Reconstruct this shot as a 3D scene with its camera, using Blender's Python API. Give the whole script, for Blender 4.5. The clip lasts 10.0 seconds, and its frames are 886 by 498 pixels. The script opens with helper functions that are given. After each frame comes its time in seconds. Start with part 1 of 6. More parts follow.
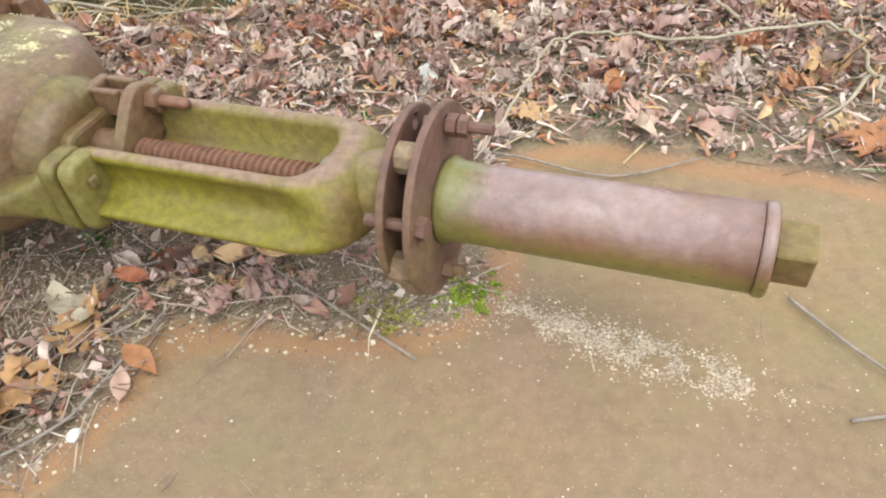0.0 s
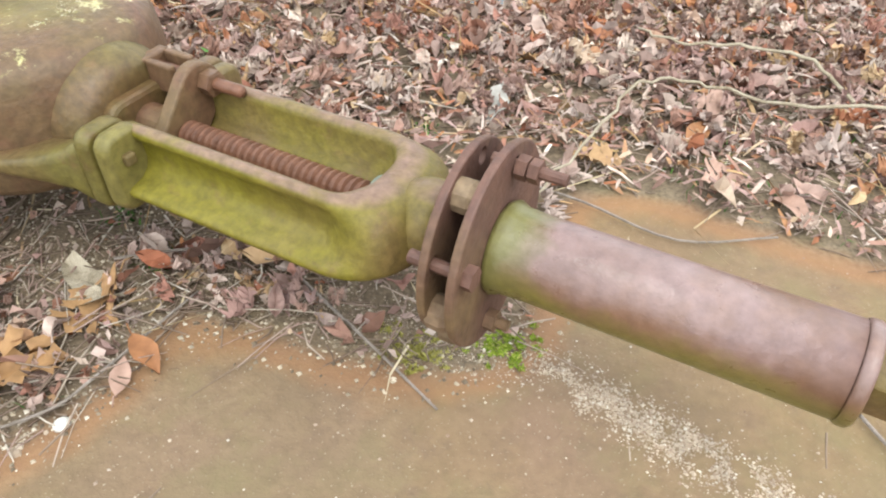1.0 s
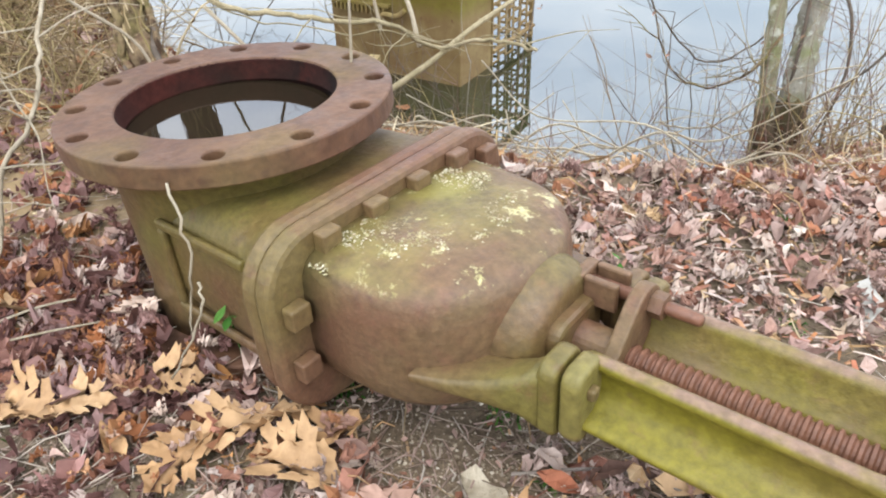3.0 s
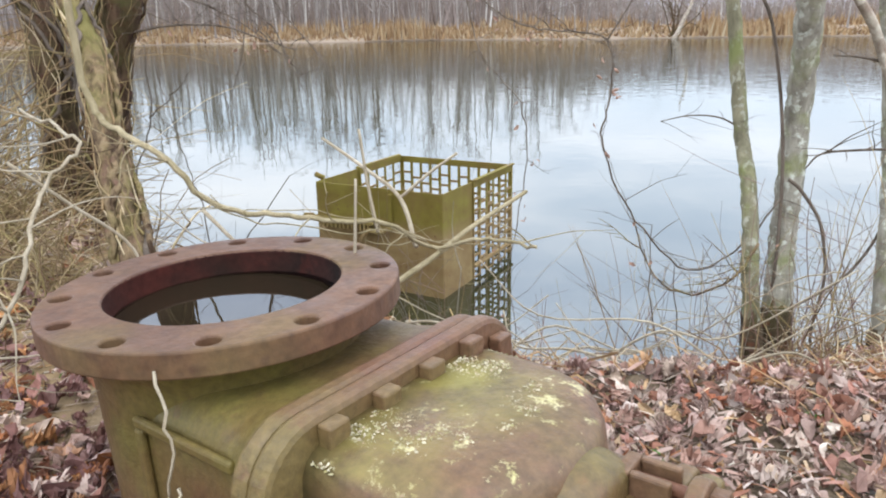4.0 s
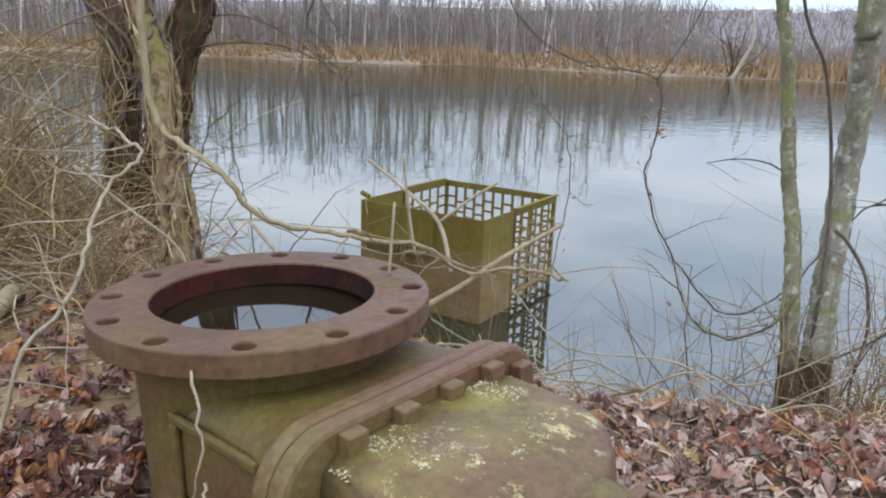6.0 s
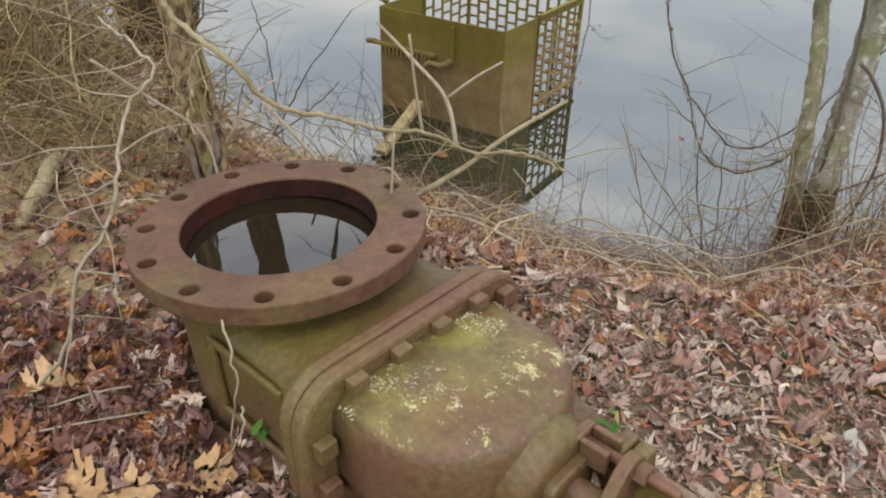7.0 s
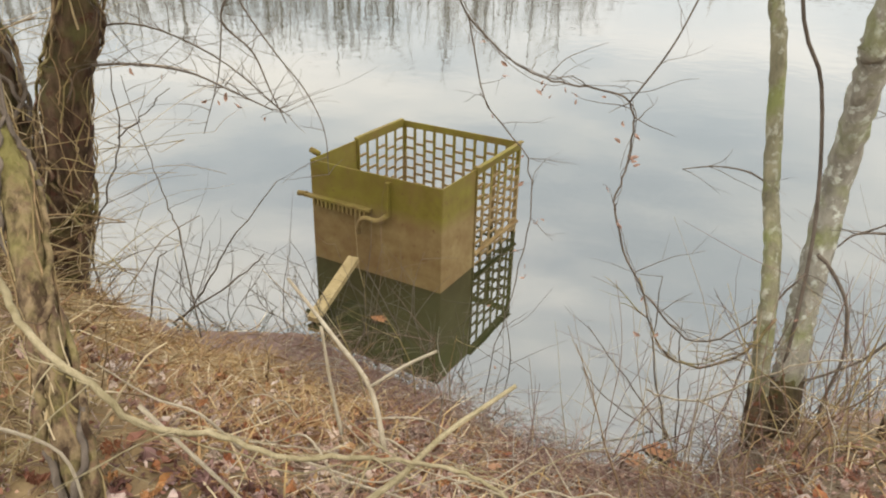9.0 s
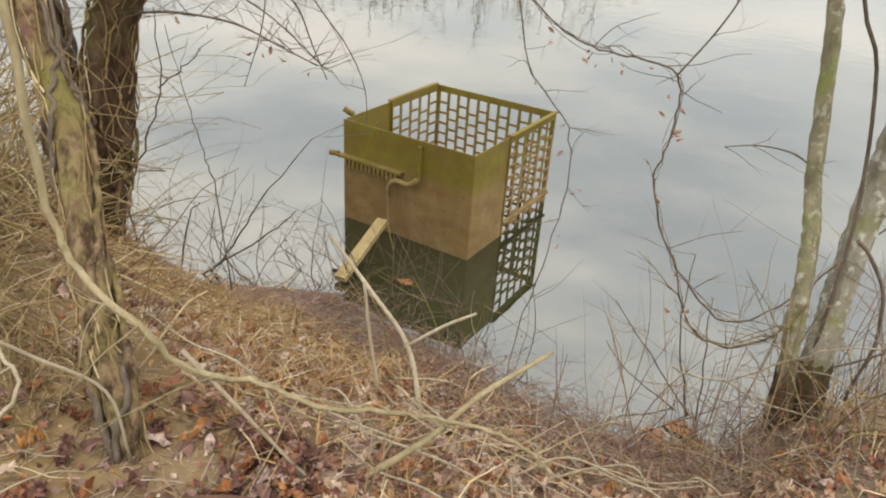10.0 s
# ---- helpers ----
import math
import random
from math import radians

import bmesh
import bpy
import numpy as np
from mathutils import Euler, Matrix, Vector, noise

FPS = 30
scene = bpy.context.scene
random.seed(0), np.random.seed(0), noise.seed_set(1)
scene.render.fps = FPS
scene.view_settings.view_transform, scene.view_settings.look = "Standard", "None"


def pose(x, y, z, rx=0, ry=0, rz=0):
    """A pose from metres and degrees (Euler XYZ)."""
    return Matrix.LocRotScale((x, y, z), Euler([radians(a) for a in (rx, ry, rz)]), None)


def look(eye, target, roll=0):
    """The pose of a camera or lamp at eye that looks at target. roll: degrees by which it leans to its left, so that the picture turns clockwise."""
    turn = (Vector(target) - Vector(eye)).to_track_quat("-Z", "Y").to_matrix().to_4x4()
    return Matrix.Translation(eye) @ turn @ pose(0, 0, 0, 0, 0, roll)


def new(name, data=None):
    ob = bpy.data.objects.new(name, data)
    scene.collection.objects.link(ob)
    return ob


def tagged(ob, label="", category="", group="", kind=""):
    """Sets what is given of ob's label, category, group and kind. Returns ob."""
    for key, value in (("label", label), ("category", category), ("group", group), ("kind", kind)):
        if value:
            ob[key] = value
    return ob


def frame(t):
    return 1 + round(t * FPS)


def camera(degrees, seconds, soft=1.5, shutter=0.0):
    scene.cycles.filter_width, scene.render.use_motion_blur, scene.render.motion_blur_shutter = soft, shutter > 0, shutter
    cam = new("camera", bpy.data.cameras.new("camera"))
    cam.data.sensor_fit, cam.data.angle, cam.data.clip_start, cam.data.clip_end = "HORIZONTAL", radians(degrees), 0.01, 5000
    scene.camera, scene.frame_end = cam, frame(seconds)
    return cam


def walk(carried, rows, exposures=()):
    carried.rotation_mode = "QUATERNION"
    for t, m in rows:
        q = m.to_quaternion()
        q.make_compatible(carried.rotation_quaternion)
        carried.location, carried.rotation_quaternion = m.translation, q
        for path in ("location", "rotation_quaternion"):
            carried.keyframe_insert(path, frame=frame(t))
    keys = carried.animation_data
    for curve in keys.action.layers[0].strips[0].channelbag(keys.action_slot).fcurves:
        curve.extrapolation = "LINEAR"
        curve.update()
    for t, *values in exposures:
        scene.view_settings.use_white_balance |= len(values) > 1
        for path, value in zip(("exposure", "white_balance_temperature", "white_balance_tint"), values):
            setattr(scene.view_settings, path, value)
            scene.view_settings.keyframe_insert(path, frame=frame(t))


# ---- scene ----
cam = camera(63.7, 10.0, 2.0)
PATH = [
    (0, (0.041, 0.15, 0.701), (-0.088, 1.597, -0.674), -4.7),
    (0.5, (0.114, 0.186, 0.671), (0.141, 1.649, -0.692), -1.2),
    (1, (0.02, 0.23, 0.678), (-0.208, 1.678, -0.683), 2.6),
    (1.5, (-0.107, 0.189, 0.716), (-0.63, 1.598, -0.603), -0.4),
    (2, (-0.178, 0.166, 0.718), (-0.742, 1.603, -0.553), -1.0),
    (2.5, (-0.29, 0.198, 0.748), (-0.8, 1.679, -0.495), -1.0),
    (2.7, (-0.329, 0.239, 0.752), (-0.884, 1.717, -0.475), -0.9),
    (4, (-0.436, 0.299, 0.677), (-1.051, 2.105, 0.078), -1.0),
    (4.5, (-0.409, 0.293, 0.686), (-1.03, 2.141, 0.237), -1.0),
    (5, (-0.402, 0.311, 0.686), (-1.04, 2.158, 0.262), -0.9),
    (6.3, (-0.411, 0.263, 0.697), (-1.157, 2.002, 0.049), 2.3),
    (6.5, (-0.41, 0.274, 0.738), (-1.148, 1.958, -0.048), 1.7),
    (7, (-0.366, 0.282, 0.954), (-1.052, 1.805, -0.146), 1.1),
    (7.5, (-0.394, 0.342, 1.088), (-1.057, 1.745, -0.175), 2.0),
    (8, (-0.517, 0.449, 1.147), (-1.155, 1.859, -0.12), 0.5),
    (8.5, (-0.554, 0.623, 1.195), (-1.173, 2.25, 0.209), 2.7),
    (9, (-0.529, 0.75, 1.191), (-1.128, 2.444, 0.313), 1.5),
    (9.5, (-0.509, 0.779, 1.196), (-1.096, 2.498, 0.359), 1.5),
    (9.9, (-0.525, 0.768, 1.183), (-1.158, 2.481, 0.369), 2.9),
    (10, (-0.57, 0.727, 1.179), (-1.205, 2.363, 0.219), 3.8),
]
walk(cam, [(t, look(eye, target, roll)) for t, eye, target, roll in PATH],
     [(0, 1.15, 6450, 6), (1.5, 1.2, 6400, 7), (2.7, 1.27, 6250, 10), (4.0, 1.07, 6100, 10), (4.5, 0.80, 5950, 10), (5.2, 0.66, 5850, 10), (6.4, 0.51, 6050, 10), (7.4, 0.50, 7050, 10), (8.0, 0.98, 7150, 10), (8.5, 1.08, 7100, 10), (9.2, 0.80, 7300, 10), (10, 0.74, 7400, 10)])

# ---- light ----
SUN_ELEV, SUN_AZ = radians(64), radians(150)
world = bpy.data.worlds.new("overcast_sky")
scene.world = world
world.use_nodes = True
wn, wl = world.node_tree.nodes, world.node_tree.links
wn.clear()
w_out = wn.new("ShaderNodeOutputWorld")
sky = wn.new("ShaderNodeTexSky")
sky.sky_type, sky.sun_disc = "NISHITA", False
sky.sun_elevation, sky.sun_rotation = SUN_ELEV, SUN_AZ
bg_sky, bg_cloud, w_mix = wn.new("ShaderNodeBackground"), wn.new("ShaderNodeBackground"), wn.new("ShaderNodeMixShader")
# an overcast sky is brightest overhead
w_sep, w_high, w_low = wn.new("ShaderNodeSeparateXYZ"), wn.new("ShaderNodeMapRange"), wn.new("ShaderNodeMath")
w_high.inputs["To Min"].default_value, w_high.inputs["To Max"].default_value = 0.90, 2.1
w_high.inputs["From Max"].default_value = 0.5
w_low.operation = "MULTIPLY"
w_low.inputs[1].default_value = 0.10
w_tc, w_map, w_noise, w_ramp, w_ramp2 = (wn.new("ShaderNodeTexCoord"), wn.new("ShaderNodeMapping"), wn.new("ShaderNodeTexNoise"),
                                         wn.new("ShaderNodeValToRGB"), wn.new("ShaderNodeValToRGB"))
w_map.inputs["Scale"].default_value = (1.0, 1.0, 4.0)
w_noise.inputs["Scale"].default_value, w_noise.inputs["Detail"].default_value = 2.6, 6.0
w_ramp.color_ramp.elements[0].position, w_ramp.color_ramp.elements[0].color = 0.30, (0.62, 0.62, 0.62, 1)
w_ramp.color_ramp.elements[1].position, w_ramp.color_ramp.elements[1].color = 0.62, (0.97, 0.97, 0.97, 1)
w_ramp2.color_ramp.elements[0].position, w_ramp2.color_ramp.elements[0].color = 0.36, (0.70, 0.77, 0.87, 1)
w_ramp2.color_ramp.elements[1].position, w_ramp2.color_ramp.elements[1].color = 0.7, (0.97, 0.98, 1.0, 1)
for a, b in ((w_tc.outputs["Generated"], w_sep.inputs[0]), (w_sep.outputs[2], w_high.inputs["Value"]), (w_high.outputs[0], bg_cloud.inputs[1]),
             (w_high.outputs[0], w_low.inputs[0]), (w_low.outputs[0], bg_sky.inputs[1]), (w_tc.outputs["Generated"], w_map.inputs["Vector"]), (w_map.outputs[0], w_noise.inputs["Vector"]),
             (w_noise.outputs[0], w_ramp.inputs[0]), (w_noise.outputs[0], w_ramp2.inputs[0]), (sky.outputs[0], bg_sky.inputs[0]),
             (w_ramp2.outputs[0], bg_cloud.inputs[0]), (w_ramp.outputs[0], w_mix.inputs[0]), (bg_sky.outputs[0], w_mix.inputs[1]),
             (bg_cloud.outputs[0], w_mix.inputs[2]), (w_mix.outputs[0], w_out.inputs[0])):
    wl.new(a, b)
sun = new("sun", bpy.data.lights.new("sun", "SUN"))
sun.data.energy, sun.data.angle, sun.data.color = 0.7, radians(20), (1.0, 0.96, 0.90)
sun.matrix_world = look((0, 0, 20), (math.sin(SUN_AZ) * -math.cos(SUN_ELEV), -math.cos(SUN_AZ) * math.cos(SUN_ELEV), 20 - math.sin(SUN_ELEV)))

# ---- materials ----
def material(name, rough=0.85, metal=0.0, spec=0.3):
    m = bpy.data.materials.new(name)
    m.use_nodes = True
    b = m.node_tree.nodes["Principled BSDF"]
    b.inputs["Roughness"].default_value, b.inputs["Metallic"].default_value = rough, metal
    b.inputs["Specular IOR Level"].default_value = spec
    return m, m.node_tree.nodes, m.node_tree.links, b


def nd(n, kind, **values):
    node = n.new(kind)
    for k, v in values.items():
        node.inputs[k.replace("_", " ")].default_value = v
    return node


def ramp(n, l, src, stops, ease=False):
    r = n.new("ShaderNodeValToRGB")
    e = r.color_ramp.elements
    while len(e) < len(stops):
        e.new(0.5)
    for el, (p, c) in zip(e, stops):
        el.position = p
        el.color = (*c, 1) if len(c) == 3 else (c[0], c[0], c[0], 1)
    if ease:
        r.color_ramp.interpolation = "EASE"
    l.new(src, r.inputs[0])
    return r.outputs[0]


def mixed(n, l, fac, a, b, mode="MIX"):
    m = n.new("ShaderNodeMix")
    m.data_type, m.blend_type = "RGBA", mode
    for slot, v in ((0, fac), (6, a), (7, b)):
        if isinstance(v, (int, float)):
            m.inputs[slot].default_value = v
        elif isinstance(v, tuple):
            m.inputs[slot].default_value = (*v, 1)
        else:
            l.new(v, m.inputs[slot])
    return m.outputs[2]


def noise_of(n, l, scale, detail=5.0, rough=0.6, vec=None, out=0):
    t = nd(n, "ShaderNodeTexNoise", Scale=scale, Detail=detail, Roughness=rough)
    if vec is None:
        tc = n.new("ShaderNodeTexCoord")
        vec = tc.outputs["Object"]
    l.new(vec, t.inputs["Vector"])
    return t.outputs[out]


def bump(n, l, b, height, strength=0.5, dist=0.01):
    u = nd(n, "ShaderNodeBump", Strength=strength, Distance=dist)
    l.new(height, u.inputs["Height"])
    l.new(u.outputs[0], b.inputs["Normal"])


def iron(name, base, rust, moss, moss_amount=0.5, lichen=0.0, rough=0.75, fine=90.0, streak=1.0, worn=None, spec=0.35):
    """Weathered cast iron: a base, rust blotches, algae in broad patches, optional crusty lichen on upward faces."""
    m, n, l, b = material(name, rough, 0.0, spec)
    tc = n.new("ShaderNodeTexCoord")
    mp = n.new("ShaderNodeMapping")
    mp.inputs["Scale"].default_value = (streak, 1, 1)
    l.new(tc.outputs["Object"], mp.inputs[0])
    vec = mp.outputs[0]
    c = mixed(n, l, ramp(n, l, noise_of(n, l, 7.0, 6, 0.55, vec), [(0.30, (0,)), (0.70, (1,))]), base, rust)
    if worn:
        sp = n.new("ShaderNodeSeparateXYZ")
        l.new(tc.outputs["Object"], sp.inputs[0])
        ab = nd(n, "ShaderNodeMath")
        ab.operation = "ABSOLUTE"
        l.new(sp.outputs[2], ab.inputs[0])
    c = mixed(n, l, ramp(n, l, noise_of(n, l, 4.5, 4, 0.5, vec), [(0.62 - 0.35 * moss_amount, (0,)), (0.78 - 0.25 * moss_amount, (0.9,))]), c, moss)
    if worn:
        edge = mixed(n, l, 1.0, ramp(n, l, ab.outputs[0], [(0.0395, (0,)), (0.0440, (1,))]), ramp(n, l, noise_of(n, l, 16.0, 4), [(0.32, (0.25,)), (0.55, (1.0,))]), "MULTIPLY")
        c = mixed(n, l, edge, c, worn)
    speck = ramp(n, l, noise_of(n, l, fine, 3), [(0.3, (0.688, 0.671, 0.654)), (0.7, (1.14, 1.13, 1.11))])
    blot = ramp(n, l, noise_of(n, l, 28.0, 7, 0.7), [(0.56, (0,)), (0.70, (0.55,))])
    c = mixed(n, l, blot, c, rust)
    c = mixed(n, l, 1.0, c, speck, "MULTIPLY")
    h = noise_of(n, l, fine * 1.4, 4)
    if lichen:
        geo = n.new("ShaderNodeNewGeometry")
        sep = n.new("ShaderNodeSeparateXYZ")
        l.new(geo.outputs["Normal"], sep.inputs[0])
        up = ramp(n, l, sep.outputs[2], [(0.55, (0,)), (0.85, (1,))])
        patch = ramp(n, l, noise_of(n, l, 22.0, 8, 0.75), [(0.59 - 0.12 * lichen, (0,)), (0.68 - 0.12 * lichen, (0.9,))])
        green = ramp(n, l, noise_of(n, l, 7.0, 5), [(0.48, (0,)), (0.62, (0.6,))])
        along = n.new("ShaderNodeSeparateXYZ")
        l.new(tc.outputs["Object"], along.inputs[0])
        damp = n.new("ShaderNodeMapRange")
        l.new(along.outputs[0], damp.inputs["Value"])
        damp.inputs["From Min"].default_value, damp.inputs["From Max"].default_value = 0.50, 0.38
        green = mixed(n, l, 1.0, green, damp.outputs[0], "MULTIPLY")
        c = mixed(n, l, mixed(n, l, 1.0, up, green, "MULTIPLY"), c, (0.22, 0.19, 0.04))
        crust = ramp(n, l, noise_of(n, l, 55.0, 4), [(0.35, (0.310, 0.284, 0.086)), (0.6, (0.533, 0.473, 0.258))])
        c = mixed(n, l, mixed(n, l, 1.0, up, patch, "MULTIPLY"), c, crust)
    l.new(c, b.inputs["Base Color"])
    bump(n, l, b, h, 0.35, 0.004)
    l.new(ramp(n, l, noise_of(n, l, 9.0, 6, 0.7), [(0.3, (rough - 0.16,)), (0.7, (min(1.0, rough + 0.2),))]), b.inputs["Roughness"])
    return m


M_FLANGE = iron("rusty_flange_iron", (0.122, 0.061, 0.031), (0.063, 0.027, 0.015), (0.122, 0.080, 0.029), 0.4, fine=60.0, rough=0.6)
# bore wall: matte near-black iron with dark red, far darker than the flange
M_BORE = iron("near_black_bore_iron", (0.014, 0.007, 0.005), (0.041, 0.010, 0.007), (0.007, 0.006, 0.005), 0.5, rough=0.95, spec=0.08)
M_JOINT = iron("brown_joint_iron", (0.131, 0.076, 0.039), (0.116, 0.052, 0.029), (0.125, 0.091, 0.029), 0.42, rough=0.52)
M_BODY = iron("mossy_body_iron", (0.108, 0.073, 0.028), (0.116, 0.056, 0.027), (0.113, 0.095, 0.019), 0.5, rough=0.5)
M_BONNET = iron("lichened_bonnet_iron", (0.115, 0.076, 0.034), (0.121, 0.056, 0.032), (0.110, 0.088, 0.028), 0.25, lichen=0.25, rough=0.5)
M_YOKE = iron("algae_green_yoke_iron", (0.137, 0.102, 0.030), (0.144, 0.081, 0.040), (0.148, 0.126, 0.010), 0.70, worn=(0.194, 0.119, 0.090), rough=0.5, spec=0.3)
M_STEM = iron("rusted_thread_steel", (0.120, 0.052, 0.029), (0.163, 0.073, 0.039), (0.086, 0.043, 0.028), 0.2, rough=0.55)
M_PLATE = iron("rusted_plate_steel", (0.129, 0.064, 0.043), (0.082, 0.040, 0.029), (0.159, 0.103, 0.043), 0.25, rough=0.6)
M_LUG = iron("olive_brown_lug_iron", (0.142, 0.101, 0.039), (0.129, 0.069, 0.034), (0.142, 0.120, 0.028), 0.5, rough=0.5)
M_BRASS = iron("verdigris_collar_bronze", (0.172, 0.206, 0.155), (0.129, 0.095, 0.060), (0.189, 0.241, 0.189), 0.5)
M_WOODCHIP = iron("crusted_spacer_rust", (0.206, 0.142, 0.082), (0.146, 0.086, 0.047), (0.163, 0.125, 0.052), 0.3)


def box_steel():
    m, n, l, b = material("algae_stained_intake_steel", 0.8, 0.0, 0.25)
    tc = n.new("ShaderNodeTexCoord")
    sep = n.new("ShaderNodeSeparateXYZ")
    l.new(tc.outputs["Object"], sep.inputs[0])
    wob = noise_of(n, l, 4.0, 5)
    add = nd(n, "ShaderNodeMath")
    add.operation = "MULTIPLY_ADD"
    l.new(wob, add.inputs[0])
    add.inputs[1].default_value = 0.22
    l.new(sep.outputs[2], add.inputs[2])
    band = ramp(n, l, add.outputs[0], [(0.50, (0,)), (0.62, (1,))])
    silt = ramp(n, l, noise_of(n, l, 8.0, 6), [(0.3, (0.159, 0.096, 0.033)), (0.7, (0.241, 0.172, 0.073))])
    algae = ramp(n, l, noise_of(n, l, 7.0, 6), [(0.3, (0.120, 0.086, 0.013)), (0.7, (0.172, 0.142, 0.022))])
    c = mixed(n, l, band, silt, algae)
    c = mixed(n, l, ramp(n, l, noise_of(n, l, 30.0, 5), [(0.58, (0,)), (0.72, (0.75,))]), c, (0.112, 0.052, 0.022))
    c = mixed(n, l, ramp(n, l, noise_of(n, l, 3.2, 7, 0.65), [(0.46, (0,)), (0.66, (0.6,))]), c, (0.138, 0.076, 0.029))
    l.new(c, b.inputs["Base Color"])
    bump(n, l, b, noise_of(n, l, 60.0, 4), 0.3, 0.004)
    return m


M_BOX = box_steel()


def tube_steel():
    """Old lilac-brown paint with rust, the lilac kept to the top to paint in a highlight, olive algae on the damp
    underside and round the plate end.
    """
    m, n, l, b = material("purplish_painted_pipe_steel", 0.34, 0.0, 0.45)
    tc = n.new("ShaderNodeTexCoord")
    sep = n.new("ShaderNodeSeparateXYZ")
    l.new(tc.outputs["Object"], sep.inputs[0])
    c = ramp(n, l, noise_of(n, l, 9.0, 6), [(0.3, (0.133, 0.077, 0.060)), (0.5, (0.194, 0.125, 0.110)), (0.7, (0.155, 0.086, 0.053))])
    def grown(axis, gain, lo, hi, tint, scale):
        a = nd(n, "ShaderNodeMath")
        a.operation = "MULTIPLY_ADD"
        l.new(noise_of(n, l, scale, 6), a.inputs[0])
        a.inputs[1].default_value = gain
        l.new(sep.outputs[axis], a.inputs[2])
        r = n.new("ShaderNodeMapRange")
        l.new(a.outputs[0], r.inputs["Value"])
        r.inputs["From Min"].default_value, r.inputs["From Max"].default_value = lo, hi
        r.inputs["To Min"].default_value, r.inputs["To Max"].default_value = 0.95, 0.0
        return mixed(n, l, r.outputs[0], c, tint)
    # brown takes the flanks, leaving lilac as a painted highlight along the top
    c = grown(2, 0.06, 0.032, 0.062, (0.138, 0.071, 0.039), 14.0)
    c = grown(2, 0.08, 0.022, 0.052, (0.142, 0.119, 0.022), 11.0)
    c = grown(0, 0.16, 1.165, 1.215, (0.142, 0.129, 0.039), 10.0)
    c = mixed(n, l, 1.0, c, ramp(n, l, noise_of(n, l, 80.0, 4), [(0.3, (0.8, 0.78, 0.77)), (0.7, (1.12, 1.12, 1.11))]), "MULTIPLY")
    l.new(c, b.inputs["Base Color"])
    l.new(ramp(n, l, noise_of(n, l, 30.0, 5), [(0.3, (0.22,)), (0.7, (0.5,))]), b.inputs["Roughness"])
    bump(n, l, b, noise_of(n, l, 120.0, 4), 0.25, 0.003)
    return m


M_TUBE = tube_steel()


def bark(name, stops, scale=18.0, stretch=0.25, spots=None):
    m, n, l, b = material(name, 0.9, 0.0, 0.15)
    tc = n.new("ShaderNodeTexCoord")
    mp = n.new("ShaderNodeMapping")
    mp.inputs["Scale"].default_value = (1, 1, stretch)
    l.new(tc.outputs["Object"], mp.inputs[0])
    f = noise_of(n, l, scale, 7, 0.65, mp.outputs[0])
    c = ramp(n, l, f, stops)
    if spots:
        c = mixed(n, l, ramp(n, l, noise_of(n, l, 26.0, 5), [(0.55, (0,)), (0.64, (1,))]), c, spots[0])
        c = mixed(n, l, ramp(n, l, noise_of(n, l, 6.0, 4), [(0.48, (0,)), (0.66, (0.8,))]), c, spots[1])
    l.new(c, b.inputs["Base Color"])
    bump(n, l, b, f, 1.0, 0.02)
    return m


M_BARK_DARK = bark("dark_vine_wrapped_bark", [(0.35, (0.026, 0.015, 0.009)), (0.65, (0.121, 0.076, 0.045))], 22.0, 0.3, ((0.071, 0.031, 0.019), (0.086, 0.078, 0.028)))
M_BARK_FOOT = bark("dark_mossy_foot_bark", [(0.35, (0.035, 0.024, 0.015)), (0.65, (0.105, 0.075, 0.042))], 26.0, 0.5, ((0.13, 0.055, 0.030), (0.085, 0.085, 0.022)))
M_BARK_TAN = bark("tan_ridged_bark", [(0.40, (0.052, 0.031, 0.018)), (0.60, (0.237, 0.167, 0.092))], 34.0, 0.45, ((0.148, 0.085, 0.056), (0.185, 0.163, 0.052)))
M_BARK_GREY = bark("lichen_spotted_grey_bark", [(0.35, (0.189, 0.168, 0.129)), (0.65, (0.361, 0.335, 0.267))], 22.0, 0.5, ((0.516, 0.516, 0.430), (0.206, 0.215, 0.086)))
M_BARK_GREEN = bark("mossy_green_bark", [(0.35, (0.120, 0.107, 0.065)), (0.65, (0.258, 0.232, 0.146))], 22.0, 0.35, ((0.344, 0.335, 0.258), (0.172, 0.189, 0.060)))
M_VINE = bark("dark_grey_vine_bark", [(0.3, (0.073, 0.057, 0.043)), (0.7, (0.181, 0.142, 0.107))], 30.0)
M_TWIG_PALE = bark("bleached_twig_bark", [(0.3, (0.227, 0.178, 0.110)), (0.7, (0.424, 0.363, 0.265))], 30.0)
M_TWIG_OLIVE = bark("olive_bough_bark", [(0.3, (0.172, 0.138, 0.069)), (0.7, (0.361, 0.297, 0.181))], 24.0)
M_TWIG_GREY = bark("grey_stick_bark", [(0.3, (0.172, 0.138, 0.107)), (0.7, (0.310, 0.258, 0.215))], 30.0)
M_BARK_FLAKY = bark("peeling_cream_bark", [(0.35, (0.172, 0.125, 0.090)), (0.6, (0.447, 0.396, 0.310))], 14.0, 0.5, ((0.516, 0.464, 0.370), (0.189, 0.129, 0.095)))
M_PLANK = bark("weathered_plank_wood", [(0.3, (0.258, 0.189, 0.086)), (0.7, (0.413, 0.318, 0.163))], 14.0, 0.1)


